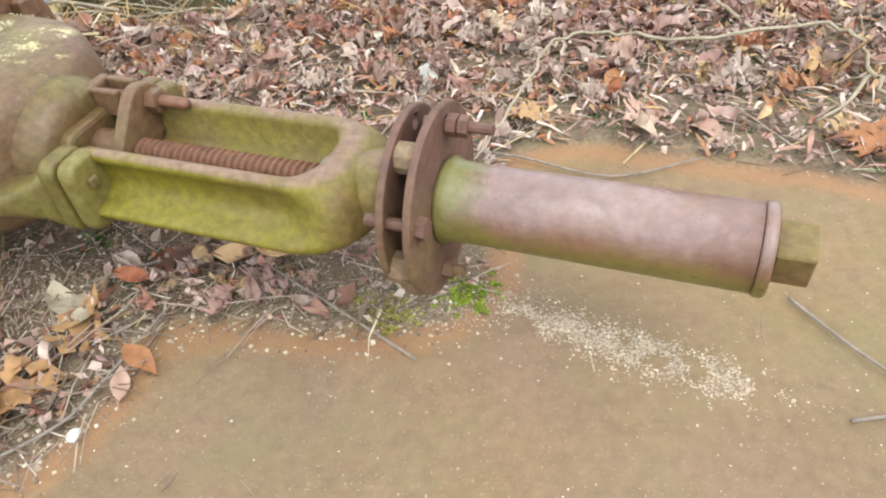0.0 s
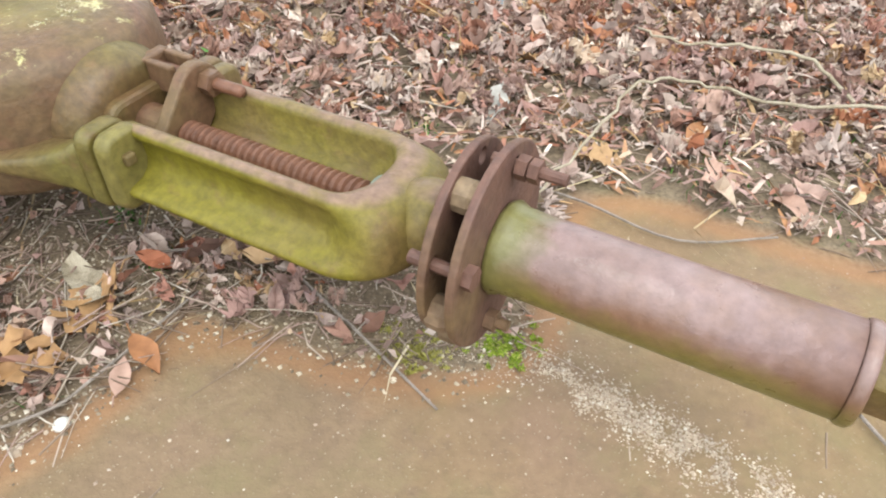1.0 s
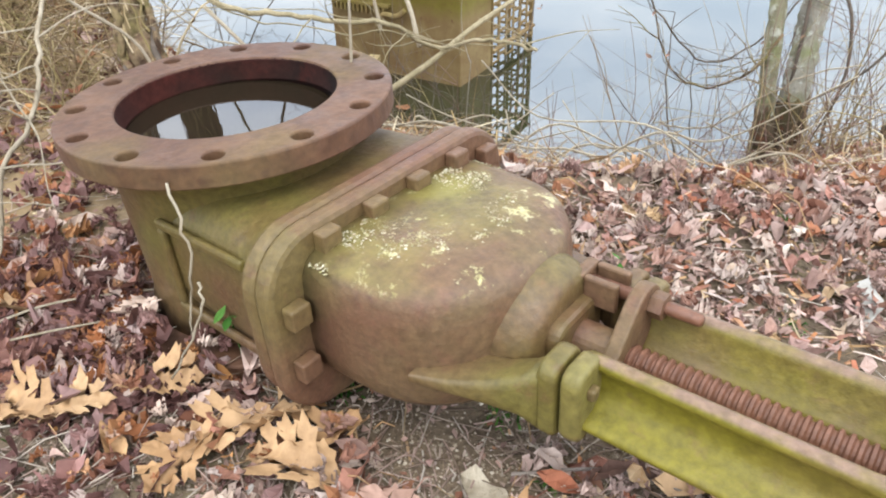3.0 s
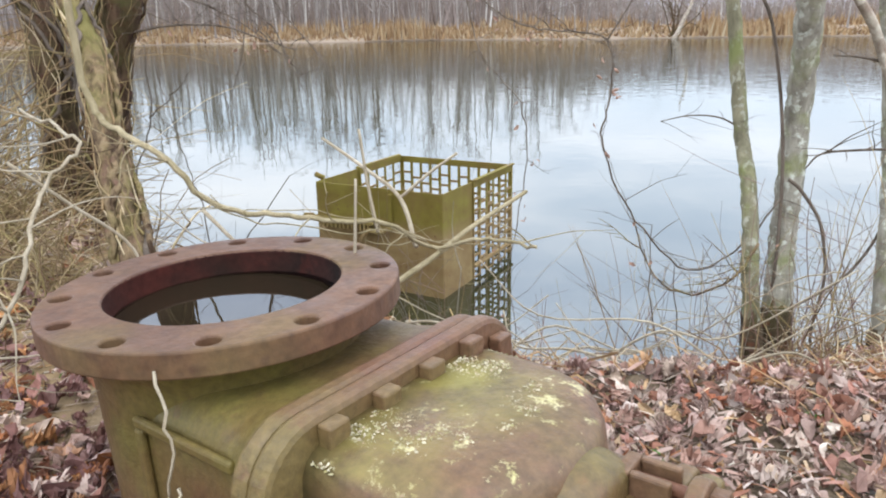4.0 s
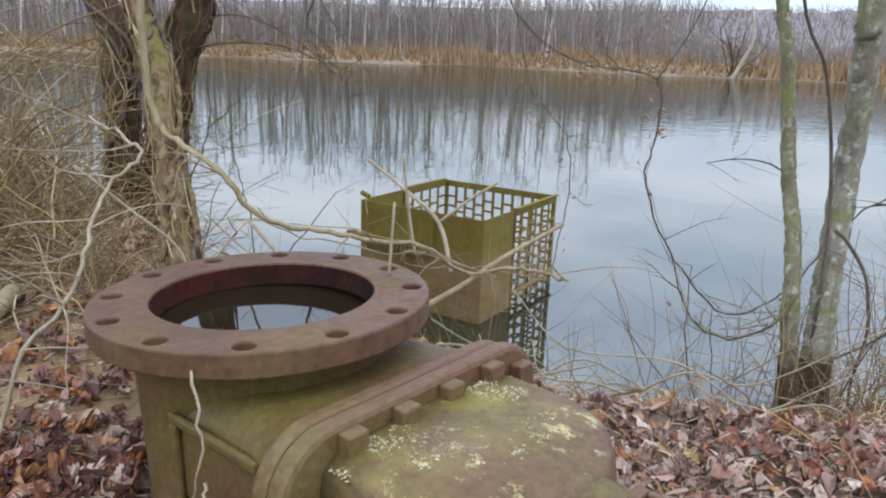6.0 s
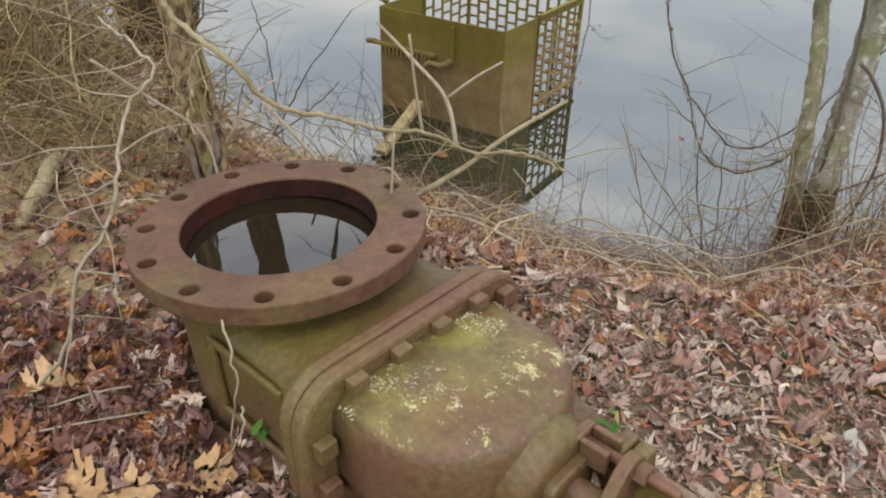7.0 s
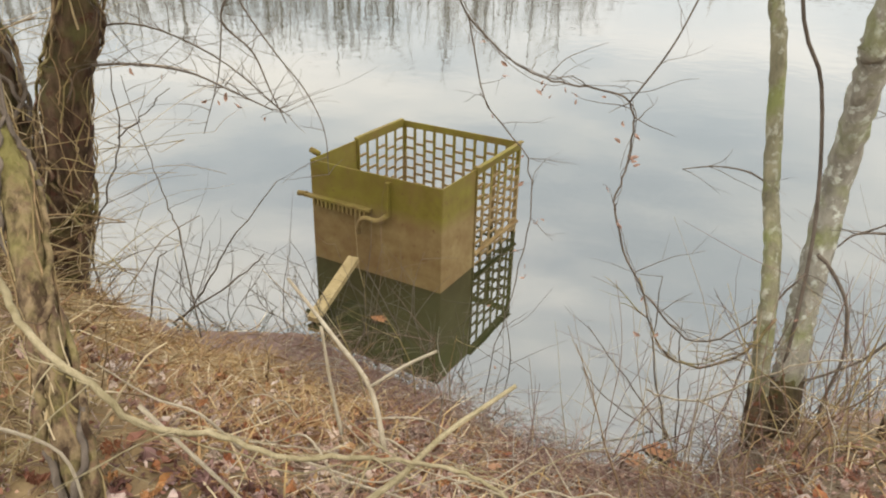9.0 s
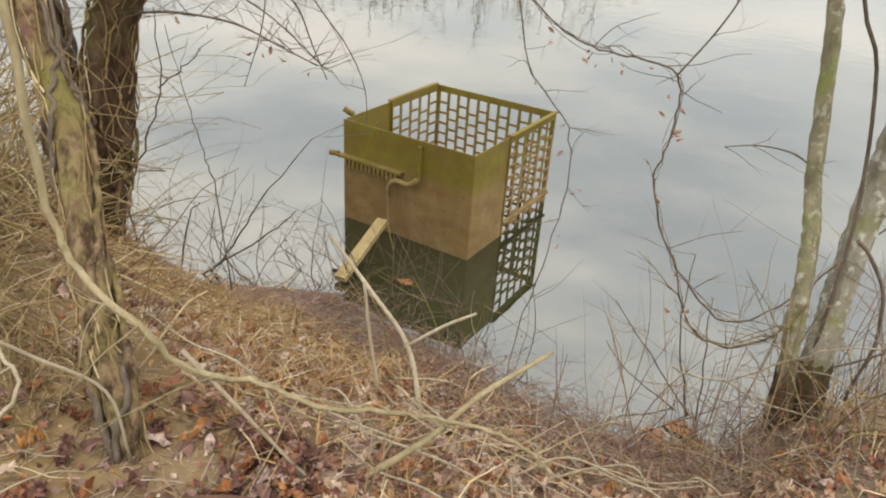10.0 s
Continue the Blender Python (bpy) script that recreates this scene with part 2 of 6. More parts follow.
def island_mat(name, stops, rough=0.8, fine=40.0, spec=0.2):
    """Colour by piece, with veins and mottling."""
    m, n, l, b = material(name, rough, 0.0, spec)
    geo = n.new("ShaderNodeNewGeometry")
    c = ramp(n, l, geo.outputs["Random Per Island"], stops)
    c = mixed(n, l, 1.0, c, ramp(n, l, noise_of(n, l, fine, 5), [(0.3, (0.68, 0.66, 0.64)), (0.7, (1.15, 1.14, 1.12))]), "MULTIPLY")
    l.new(c, b.inputs["Base Color"])
    return m


M_LITTER = island_mat("mixed_dry_leaf_litter", [(0.0, (0.310, 0.185, 0.137)), (0.12, (0.193, 0.077, 0.043)), (0.24, (0.421, 0.296, 0.237)), (0.34, (0.103, 0.053, 0.037)), (0.44, (0.518, 0.407, 0.318)), (0.54, (0.304, 0.196, 0.167)),
                                                (0.64, (0.273, 0.096, 0.043)), (0.72, (0.421, 0.273, 0.133)), (0.80, (0.488, 0.399, 0.341)), (0.88, (0.140, 0.077, 0.056)), (0.95, (0.347, 0.148, 0.059)), (1.0, (0.42, 0.335, 0.265))])
M_LITTER_DAMP = island_mat("damp_dark_leaf_litter", [(0.0, (0.138, 0.065, 0.052)), (0.15, (0.086, 0.041, 0.034)), (0.30, (0.224, 0.116, 0.099)), (0.42, (0.292, 0.112, 0.039)), (0.52, (0.112, 0.050, 0.038)), (0.64, (0.258, 0.159, 0.142)),
                                                       (0.74, (0.172, 0.073, 0.047)), (0.84, (0.413, 0.206, 0.073)), (0.92, (0.361, 0.267, 0.241)), (1.0, (0.516, 0.396, 0.310))], rough=0.6)
M_LITTER_PALE = island_mat("bleached_dry_leaf_litter", [(0.0, (0.328, 0.212, 0.164)), (0.12, (0.212, 0.094, 0.059)), (0.24, (0.429, 0.312, 0.257)), (0.34, (0.132, 0.078, 0.061)), (0.44, (0.515, 0.413, 0.335)), (0.54, (0.328, 0.218, 0.191)),
                                                        (0.62, (0.289, 0.105, 0.054)), (0.70, (0.420, 0.289, 0.155)), (0.78, (0.484, 0.397, 0.343)), (0.86, (0.172, 0.101, 0.078)), (0.94, (0.359, 0.234, 0.195)), (1.0, (0.592, 0.507, 0.420))])
M_STRAW = island_mat("dry_straw_grass", [(0.0, (0.154, 0.086, 0.040)), (0.3, (0.282, 0.172, 0.077)), (0.55, (0.363, 0.255, 0.114)), (0.70, (0.245, 0.128, 0.068)), (0.85, (0.400, 0.309, 0.172)), (1.0, (0.564, 0.483, 0.336))])
M_BRAMBLE = island_mat("tangled_bramble_stems", [(0.0, (0.111, 0.070, 0.039)), (0.4, (0.260, 0.176, 0.089)), (0.7, (0.214, 0.167, 0.067)), (0.86, (0.372, 0.283, 0.153)), (1.0, (0.539, 0.446, 0.297))])
M_MAUVE = island_mat("mauve_and_bleached_stems", [(0.0, (0.135, 0.076, 0.062)), (0.4, (0.195, 0.122, 0.100)), (0.62, (0.167, 0.097, 0.060)), (0.82, (0.281, 0.232, 0.167)), (1.0, (0.378, 0.347, 0.286))])
M_TWIGS = island_mat("strewn_twig_bark", [(0.0, (0.117, 0.080, 0.055)), (0.4, (0.219, 0.161, 0.117)), (0.6, (0.292, 0.198, 0.161)), (0.8, (0.336, 0.271, 0.205)), (1.0, (0.453, 0.402, 0.329))])
M_REED = island_mat("far_golden_reeds", [(0.0, (0.133, 0.076, 0.042)), (0.4, (0.243, 0.151, 0.072)), (0.8, (0.304, 0.209, 0.113)), (1.0, (0.376, 0.304, 0.194))])
M_FARTREE = island_mat("far_bare_tree_bark", [(0.0, (0.151, 0.127, 0.110)), (0.5, (0.248, 0.217, 0.193)), (0.8, (0.193, 0.162, 0.141)), (1.0, (0.454, 0.427, 0.385))], fine=0.5)
M_FARBRUSH = island_mat("far_grey_brush", [(0.0, (0.161, 0.129, 0.114)), (0.5, (0.217, 0.177, 0.156)), (1.0, (0.193, 0.148, 0.118))], fine=0.5)
M_GRASS = island_mat("fresh_green_blades", [(0.0, (0.027, 0.086, 0.010)), (0.5, (0.048, 0.139, 0.016)), (1.0, (0.086, 0.177, 0.032))])
M_MOSS = island_mat("bright_green_moss", [(0.0, (0.149, 0.236, 0.019)), (0.5, (0.249, 0.336, 0.032)), (0.8, (0.349, 0.399, 0.062)), (1.0, (0.423, 0.412, 0.125))], rough=1.0)
M_MOSS_DULL = island_mat("dull_olive_moss", [(0.0, (0.249, 0.236, 0.043)), (0.5, (0.374, 0.336, 0.087)), (1.0, (0.450, 0.399, 0.162))], rough=1.0)
M_GRAVEL = island_mat("pale_gravel_grains", [(0.0, (0.310, 0.232, 0.163)), (0.5, (0.464, 0.387, 0.292)), (0.8, (0.241, 0.163, 0.112)), (1.0, (0.585, 0.533, 0.439))])
M_GRIT = island_mat("mixed_sandy_grit", [(0.0, (0.10, 0.075, 0.050)), (0.3, (0.20, 0.155, 0.105)), (0.6, (0.30, 0.25, 0.18)), (0.85, (0.42, 0.35, 0.25)), (1.0, (0.58, 0.52, 0.42))])
M_LICHEN = island_mat("cream_lichen_flakes", [(0.0, (0.213, 0.189, 0.082)), (0.4, (0.328, 0.295, 0.180)), (0.7, (0.426, 0.385, 0.279)), (1.0, (0.295, 0.221, 0.131))], rough=1.0)
M_STONE = island_mat("white_pebble_stone", [(0.0, (0.541, 0.512, 0.453)), (1.0, (0.585, 0.556, 0.497))])


def leaf_mat(name, a, b2):
    m, n, l, b = material(name, 0.65, 0.0, 0.25)
    oi = n.new("ShaderNodeObjectInfo")
    c = mixed(n, l, oi.outputs["Random"], a, b2)
    c = mixed(n, l, 1.0, c, ramp(n, l, noise_of(n, l, 45.0, 6), [(0.3, (0.66, 0.62, 0.58)), (0.7, (1.15, 1.14, 1.1))]), "MULTIPLY")
    l.new(c, b.inputs["Base Color"])
    return m


M_LEAF_TAN = leaf_mat("tan_oak_leaf", (0.270, 0.149, 0.063), (0.396, 0.257, 0.135))
M_LEAF_ORANGE = leaf_mat("orange_brown_leaf", (0.239, 0.102, 0.043), (0.296, 0.141, 0.063))
M_LEAF_PINK = leaf_mat("pinkish_brown_leaf", (0.307, 0.183, 0.132), (0.351, 0.227, 0.175))
M_LEAF_GREY = leaf_mat("grey_leaf_underside", (0.258, 0.258, 0.232), (0.310, 0.292, 0.258))


def ground_mat():
    m, n, l, b = material("damp_earth_and_clay", 0.92, 0.0, 0.2)
    at = n.new("ShaderNodeAttribute")
    at.attribute_name = "zone"
    sep = n.new("ShaderNodeSeparateColor")
    l.new(at.outputs["Color"], sep.inputs[0])
    edge_n = noise_of(n, l, 11.0, 6)
    def zone(src, lo=0.35, hi=0.65):
        a = nd(n, "ShaderNodeMath")
        a.operation = "MULTIPLY_ADD"
        l.new(edge_n, a.inputs[0])
        a.inputs[1].default_value = 0.5
        l.new(src, a.inputs[2])
        s = nd(n, "ShaderNodeMath")
        s.operation = "SUBTRACT"
        l.new(a.outputs[0], s.inputs[0])
        s.inputs[1].default_value = 0.25
        return s.outputs[0]
    big = noise_of(n, l, 5.0, 6)
    grit = noise_of(n, l, 120.0, 4)
    dirt = ramp(n, l, big, [(0.3, (0.107, 0.079, 0.053)), (0.55, (0.172, 0.131, 0.088)), (0.75, (0.159, 0.133, 0.069))])
    dirt = mixed(n, l, 1.0, dirt, ramp(n, l, grit, [(0.3, (0.6, 0.58, 0.55)), (0.68, (1.25, 1.22, 1.15))]), "MULTIPLY")
    clay = ramp(n, l, noise_of(n, l, 3.0, 7), [(0.3, (0.129, 0.091, 0.055)), (0.5, (0.176, 0.125, 0.074)), (0.7, (0.150, 0.105, 0.053)), (0.82, (0.202, 0.142, 0.096))])
    clay = mixed(n, l, ramp(n, l, noise_of(n, l, 1.3, 5), [(0.40, (0,)), (0.62, (0.75,))]), clay, (0.194, 0.125, 0.060))
    clay = mixed(n, l, ramp(n, l, noise_of(n, l, 2.1, 4), [(0.44, (0,)), (0.62, (0.5,))]), clay, (0.185, 0.116, 0.084))
    clay = mixed(n, l, ramp(n, l, noise_of(n, l, 21.0, 6, 0.7), [(0.52, (0,)), (0.70, (0.6,))]), clay, (0.133, 0.090, 0.060))
    clay = mixed(n, l, 1.0, clay, ramp(n, l, noise_of(n, l, 55.0, 5), [(0.3, (0.85, 0.84, 0.83)), (0.7, (1.08, 1.07, 1.06))]), "MULTIPLY")
    clay = mixed(n, l, ramp(n, l, noise_of(n, l, 240.0, 3), [(0.64, (0,)), (0.72, (0.7,))]), clay, (0.361, 0.301, 0.215))
    clay = mixed(n, l, ramp(n, l, noise_of(n, l, 6.5, 6, 0.65), [(0.50, (0,)), (0.68, (0.55,))]), clay, (0.150, 0.125, 0.058))
    rim = ramp(n, l, zone(sep.outputs[0]), [(0.25, (0,)), (0.45, (1,)), (0.62, (1,)), (0.85, (0,))])
    c = mixed(n, l, ramp(n, l, zone(sep.outputs[0]), [(0.38, (0,)), (0.58, (1,))]), dirt, clay)
    geo = n.new("ShaderNodeNewGeometry")
    gx = n.new("ShaderNodeSeparateXYZ")
    l.new(geo.outputs["Position"], gx.inputs[0])
    west = n.new("ShaderNodeMapRange")
    l.new(gx.outputs[0], west.inputs["Value"])
    west.inputs["From Min"].default_value, west.inputs["From Max"].default_value = -1.2, -1.6
    west.inputs["To Max"].default_value = 0.8
    # the ochre patch lies between the valve and the thicket
    inland, beyond = n.new("ShaderNodeMapRange"), n.new("ShaderNodeMapRange")
    wavy = nd(n, "ShaderNodeMath")
    wavy.operation = "MULTIPLY_ADD"
    l.new(noise_of(n, l, 1.6, 4), wavy.inputs[0])
    wavy.inputs[1].default_value = 0.9
    l.new(gx.outputs[1], wavy.inputs[2])
    l.new(wavy.outputs[0], inland.inputs["Value"])
    l.new(gx.outputs[0], beyond.inputs["Value"])
    inland.inputs["From Min"].default_value, inland.inputs["From Max"].default_value = 0.7, 1.4
    beyond.inputs["From Min"].default_value, beyond.inputs["From Max"].default_value = -6.0, -3.6
    ochre = mixed(n, l, 1.0, mixed(n, l, 1.0, west.outputs[0], inland.outputs[0], "MULTIPLY"), beyond.outputs[0], "MULTIPLY")
    c = mixed(n, l, ochre, c, ramp(n, l, noise_of(n, l, 14.0, 7, 0.7), [(0.3, (0.165, 0.108, 0.052)), (0.7, (0.32, 0.225, 0.112))]))
    c = mixed(n, l, mixed(n, l, 0.4, (0, 0, 0), rim), c, (0.284, 0.129, 0.056))
    mud = ramp(n, l, noise_of(n, l, 12.0, 6), [(0.3, (0.112, 0.073, 0.058)), (0.7, (0.215, 0.146, 0.120))])
    c = mixed(n, l, ramp(n, l, zone(sep.outputs[1]), [(0.35, (0,)), (0.65, (1,))]), c, mud)
    far = ramp(n, l, noise_of(n, l, 0.25, 8, 0.7), [(0.3, (0.150, 0.108, 0.072)), (0.7, (0.235, 0.180, 0.128))])
    c = mixed(n, l, sep.outputs[2], c, far)
    # far rise: leafless wood tones greyed, distance haze mixed into the colour
    hill = n.new("ShaderNodeMapRange")
    l.new(gx.outputs[1], hill.inputs["Value"])
    hill.inputs["From Min"].default_value, hill.inputs["From Max"].default_value = 130.0, 165.0
    hazed_wood = ramp(n, l, noise_of(n, l, 0.9, 7, 0.75), [(0.3, (0.120, 0.108, 0.112)), (0.7, (0.215, 0.195, 0.198))])
    c = mixed(n, l, hill.outputs[0], c, hazed_wood)
    l.new(c, b.inputs["Base Color"])
    bump(n, l, b, mixed(n, l, 0.5, big, grit), 0.5, 0.012)
    return m


M_GROUND = ground_mat()


def water_mat(name, murk, body, wave, strength, ior=1.33, breeze=0.0):
    m, n, l, b = material(name, 0.03)
    n.remove(b)
    out = [x for x in n if x.type == "OUTPUT_MATERIAL"][0]
    fres, dif, tra, glo, m1, m2 = (nd(n, "ShaderNodeFresnel", IOR=ior), n.new("ShaderNodeBsdfDiffuse"), n.new("ShaderNodeBsdfTransparent"),
                                   nd(n, "ShaderNodeBsdfGlossy", Roughness=0.015), n.new("ShaderNodeMixShader"), n.new("ShaderNodeMixShader"))
    dif.inputs[0].default_value = (*body, 1)
    tra.inputs[0].default_value = (0.75, 0.72, 0.55, 1)
    m1.inputs[0].default_value = murk
    u = nd(n, "ShaderNodeBump", Strength=strength, Distance=0.02)
    l.new(noise_of(n, l, wave, 2), u.inputs["Height"])
    if breeze:
        # still under the bank, faintly ruffled by the breeze farther out
        pos, sep, far = n.new("ShaderNodeNewGeometry"), n.new("ShaderNodeSeparateXYZ"), n.new("ShaderNodeMapRange")
        u.inputs["Distance"].default_value = 0.06
        far.inputs["From Min"].default_value, far.inputs["From Max"].default_value = 7.0, 45.0
        far.inputs["To Min"].default_value, far.inputs["To Max"].default_value = strength / 3, breeze
        for a, c in ((pos.outputs["Position"], sep.inputs[0]), (sep.outputs[1], far.inputs["Value"]), (far.outputs[0], u.inputs["Strength"])):
            l.new(a, c)
    for a, c in ((u.outputs[0], glo.inputs["Normal"]), (u.outputs[0], fres.inputs["Normal"]), (tra.outputs[0], m1.inputs[1]), (dif.outputs[0], m1.inputs[2]),
                 (fres.outputs[0], m2.inputs[0]), (m1.outputs[0], m2.inputs[1]), (glo.outputs[0], m2.inputs[2]), (m2.outputs[0], out.inputs[0])):
        l.new(a, c)
    return m


M_POND = water_mat("still_pond_water", 0.78, (0.032, 0.036, 0.016), 2.5, 0.05, 2.35, breeze=0.26)
M_RAIN = water_mat("dark_rain_water", 0.75, (0.02, 0.014, 0.008), 6.0, 0.02, 1.65)

# ---- mesh helpers ----
class Acc:
    """Gathers vertices and faces of one mesh."""
    def __init__(self):
        self.v, self.f = [], []

    def add(self, verts, faces):
        k = len(self.v)
        self.v.extend(verts)
        self.f.extend([tuple(i + k for i in f) for f in faces])


def mesh_of(name, acc, mat, smooth=True):
    me = bpy.data.meshes.new(name)
    if isinstance(acc, Acc):
        me.from_pydata(acc.v, [], acc.f)
        me.update()
    else:
        acc.to_mesh(me)
        acc.free()
    me.materials.append(mat)
    if smooth:
        me.polygons.foreach_set("use_smooth", [True] * len(me.polygons))
    return me


def thing(name, acc, mat, label, category, group="", kind="", smooth=True, m=None):
    ob = new(name, mesh_of(name, acc, mat, smooth))
    if m is not None:
        ob.matrix_world = m
    return tagged(ob, label, category, group, kind)


def part(name, acc, mat, parent, label="", smooth=True, bevel=0.0):
    ob = new(name, mesh_of(name, acc, mat, smooth))
    ob.parent = parent
    if label:
        tagged(ob, label)
    if bevel:
        mod = ob.modifiers.new("edge", "BEVEL")
        mod.width, mod.segments, mod.limit_method, mod.angle_limit = bevel, 2, "ANGLE", radians(35)
    if smooth and bevel:
        ob.data.polygons.foreach_set("use_smooth", [True] * len(ob.data.polygons))
        mod2 = ob.modifiers.new("normals", "WEIGHTED_NORMAL")
        mod2.keep_sharp = True
    return ob


def root(name, label, category, m=None, group=""):
    ob = new(name)
    ob.empty_display_size = 0.1
    if m is not None:
        ob.matrix_world = m
    return tagged(ob, label, category, group)


def spline(pts, steps=5):
    p = [Vector(q) for q in pts]
    if len(p) < 3:
        return [p[0].lerp(p[-1], i / steps) for i in range(steps + 1)]
    p = [p[0] * 2 - p[1]] + p + [p[-1] * 2 - p[-2]]
    out = []
    for i in range(1, len(p) - 2):
        a, b, c, d = p[i - 1:i + 3]
        for k in range(steps):
            t = k / steps
            out.append(0.5 * (2 * b + (c - a) * t + (2 * a - 5 * b + 4 * c - d) * t * t + (3 * b - a - 3 * c + d) * t ** 3))
    return out + [p[-2]]


def tube(acc, pts, r0, r1, sides=6, lump=0.0, seed=0, caps=True):
    pts = [Vector(q) for q in pts]
    rng = random.Random(seed)
    n = len(pts)
    d = (pts[1] - pts[0]).normalized()
    side = d.orthogonal().normalized()
    verts, faces = [], []
    for i, p in enumerate(pts):
        t = (pts[min(i + 1, n - 1)] - pts[max(i - 1, 0)]).normalized()
        side = (side - t * side.dot(t)).normalized()
        up = t.cross(side)
        r = r0 + (r1 - r0) * i / (n - 1)
        for k in range(sides):
            a = 2 * math.pi * k / sides
            q = r * (1 + (rng.uniform(-lump, lump) if lump else 0))
            verts.append(p + side * (q * math.cos(a)) + up * (q * math.sin(a)))
    for i in range(n - 1):
        for k in range(sides):
            a, b = i * sides + k, i * sides + (k + 1) % sides
            faces.append((a, b, b + sides, a + sides))
    if caps:
        faces.append(tuple(range(sides - 1, -1, -1)))
        faces.append(tuple(range((n - 1) * sides, n * sides)))
    acc.add(verts, faces)


def box(acc, x0, x1, y0, y1, z0, z1, m=None):
    v = [Vector((x, y, z)) for z in (z0, z1) for y in (y0, y1) for x in (x0, x1)]
    if m is not None:
        v = [m @ q for q in v]
    acc.add(v, [(0, 2, 3, 1), (4, 5, 7, 6), (0, 1, 5, 4), (2, 6, 7, 3), (0, 4, 6, 2), (1, 3, 7, 5)])


def lathe(acc, profile, m, n=32, closed=False):
    """Turns (axial, radius) pairs round the local x axis of m."""
    k = len(profile)
    verts = [m @ Vector((x, r * math.cos(2 * math.pi * i / n), r * math.sin(2 * math.pi * i / n))) for i in range(n) for x, r in profile]
    faces = []
    for i in range(n):
        j = (i + 1) % n
        for q in range(k - 1 + closed):
            w = (q + 1) % k
            faces.append((i * k + q, i * k + w, j * k + w, j * k + q))
    if not closed:
        faces.append(tuple(i * k for i in range(n)))
        faces.append(tuple(i * k + k - 1 for i in reversed(range(n))))
    acc.add(verts, faces)


def prism(acc, outline, lo, hi, axis=2, m=None, inset=0.0):
    """A closed outline (a, b) carried along an axis from lo to hi."""
    def place(a, b, h):
        q = Vector(((a, b, h), (h, a, b), (a, h, b))[(2, 0, 1).index(axis)])
        return m @ q if m is not None else q
    n = len(outline)
    verts = [place(a, b, lo) for a, b in outline] + [place(a, b, hi) for a, b in outline]
    acc.add(verts, [tuple(reversed(range(n))), tuple(range(n, 2 * n))] + [(i, (i + 1) % n, n + (i + 1) % n, n + i) for i in range(n)])


def round_rect(hw, hh, r, seg=5):
    out = []
    for cx, cy, a0 in ((hw - r, hh - r, 0), (-hw + r, hh - r, 90), (-hw + r, -hh + r, 180), (hw - r, -hh + r, 270)):
        for k in range(seg + 1):
            a = radians(a0 + 90 * k / seg)
            out.append((cx + r * math.cos(a), cy + r * math.sin(a)))
    return out


def pierced_disc(outer, inner, hole_r, ring_r, count, lo, hi, phase=0.0, seg=72):
    """A flat ring with real bolt holes."""
    bm = bmesh.new()
    def loop(cx, cy, r, n):
        vs = [bm.verts.new((cx + r * math.cos(2 * math.pi * i / n), cy + r * math.sin(2 * math.pi * i / n), lo)) for i in range(n)]
        return [bm.edges.new((vs[i], vs[(i + 1) % n])) for i in range(n)]
    edges = loop(0, 0, outer, seg) + loop(0, 0, inner, seg)
    for k in range(count):
        a = phase + 2 * math.pi * k / count
        edges += loop(ring_r * math.cos(a), ring_r * math.sin(a), hole_r, 16)
    bmesh.ops.triangle_fill(bm, use_beauty=True, use_dissolve=False, edges=edges)
    res = bmesh.ops.extrude_face_region(bm, geom=bm.faces[:])
    bmesh.ops.translate(bm, vec=(0, 0, hi - lo), verts=[g for g in res["geom"] if isinstance(g, bmesh.types.BMVert)])
    bmesh.ops.recalc_face_normals(bm, faces=bm.faces[:])
    return bm


# ---- the ground, one sheet ----
WATER_Z = -1.05


def pick(x, xs, ys):
    return float(np.interp(x, xs, ys))


def crest(x):
    return pick(x, (-8, -3.5, -2.2, -1.2, -0.65, -0.25, 0.0, 0.4, 1.5, 8), (3.0, 2.6, 2.05, 1.62, 1.58, 1.62, 1.76, 1.92, 2.3, 3.4))


def shore(x):
    return pick(x, (-8, -4, -3.1, -2.4, -1.95, -1.4, -1.05, -0.5, -0.25, 0.0, 0.4, 1.2, 8), (4.2, 3.7, 3.5, 3.75, 3.6, 3.42, 3.3, 3.25, 3.3, 3.75, 4.1, 4.5, 5.5))


FAR_Y = 84.0


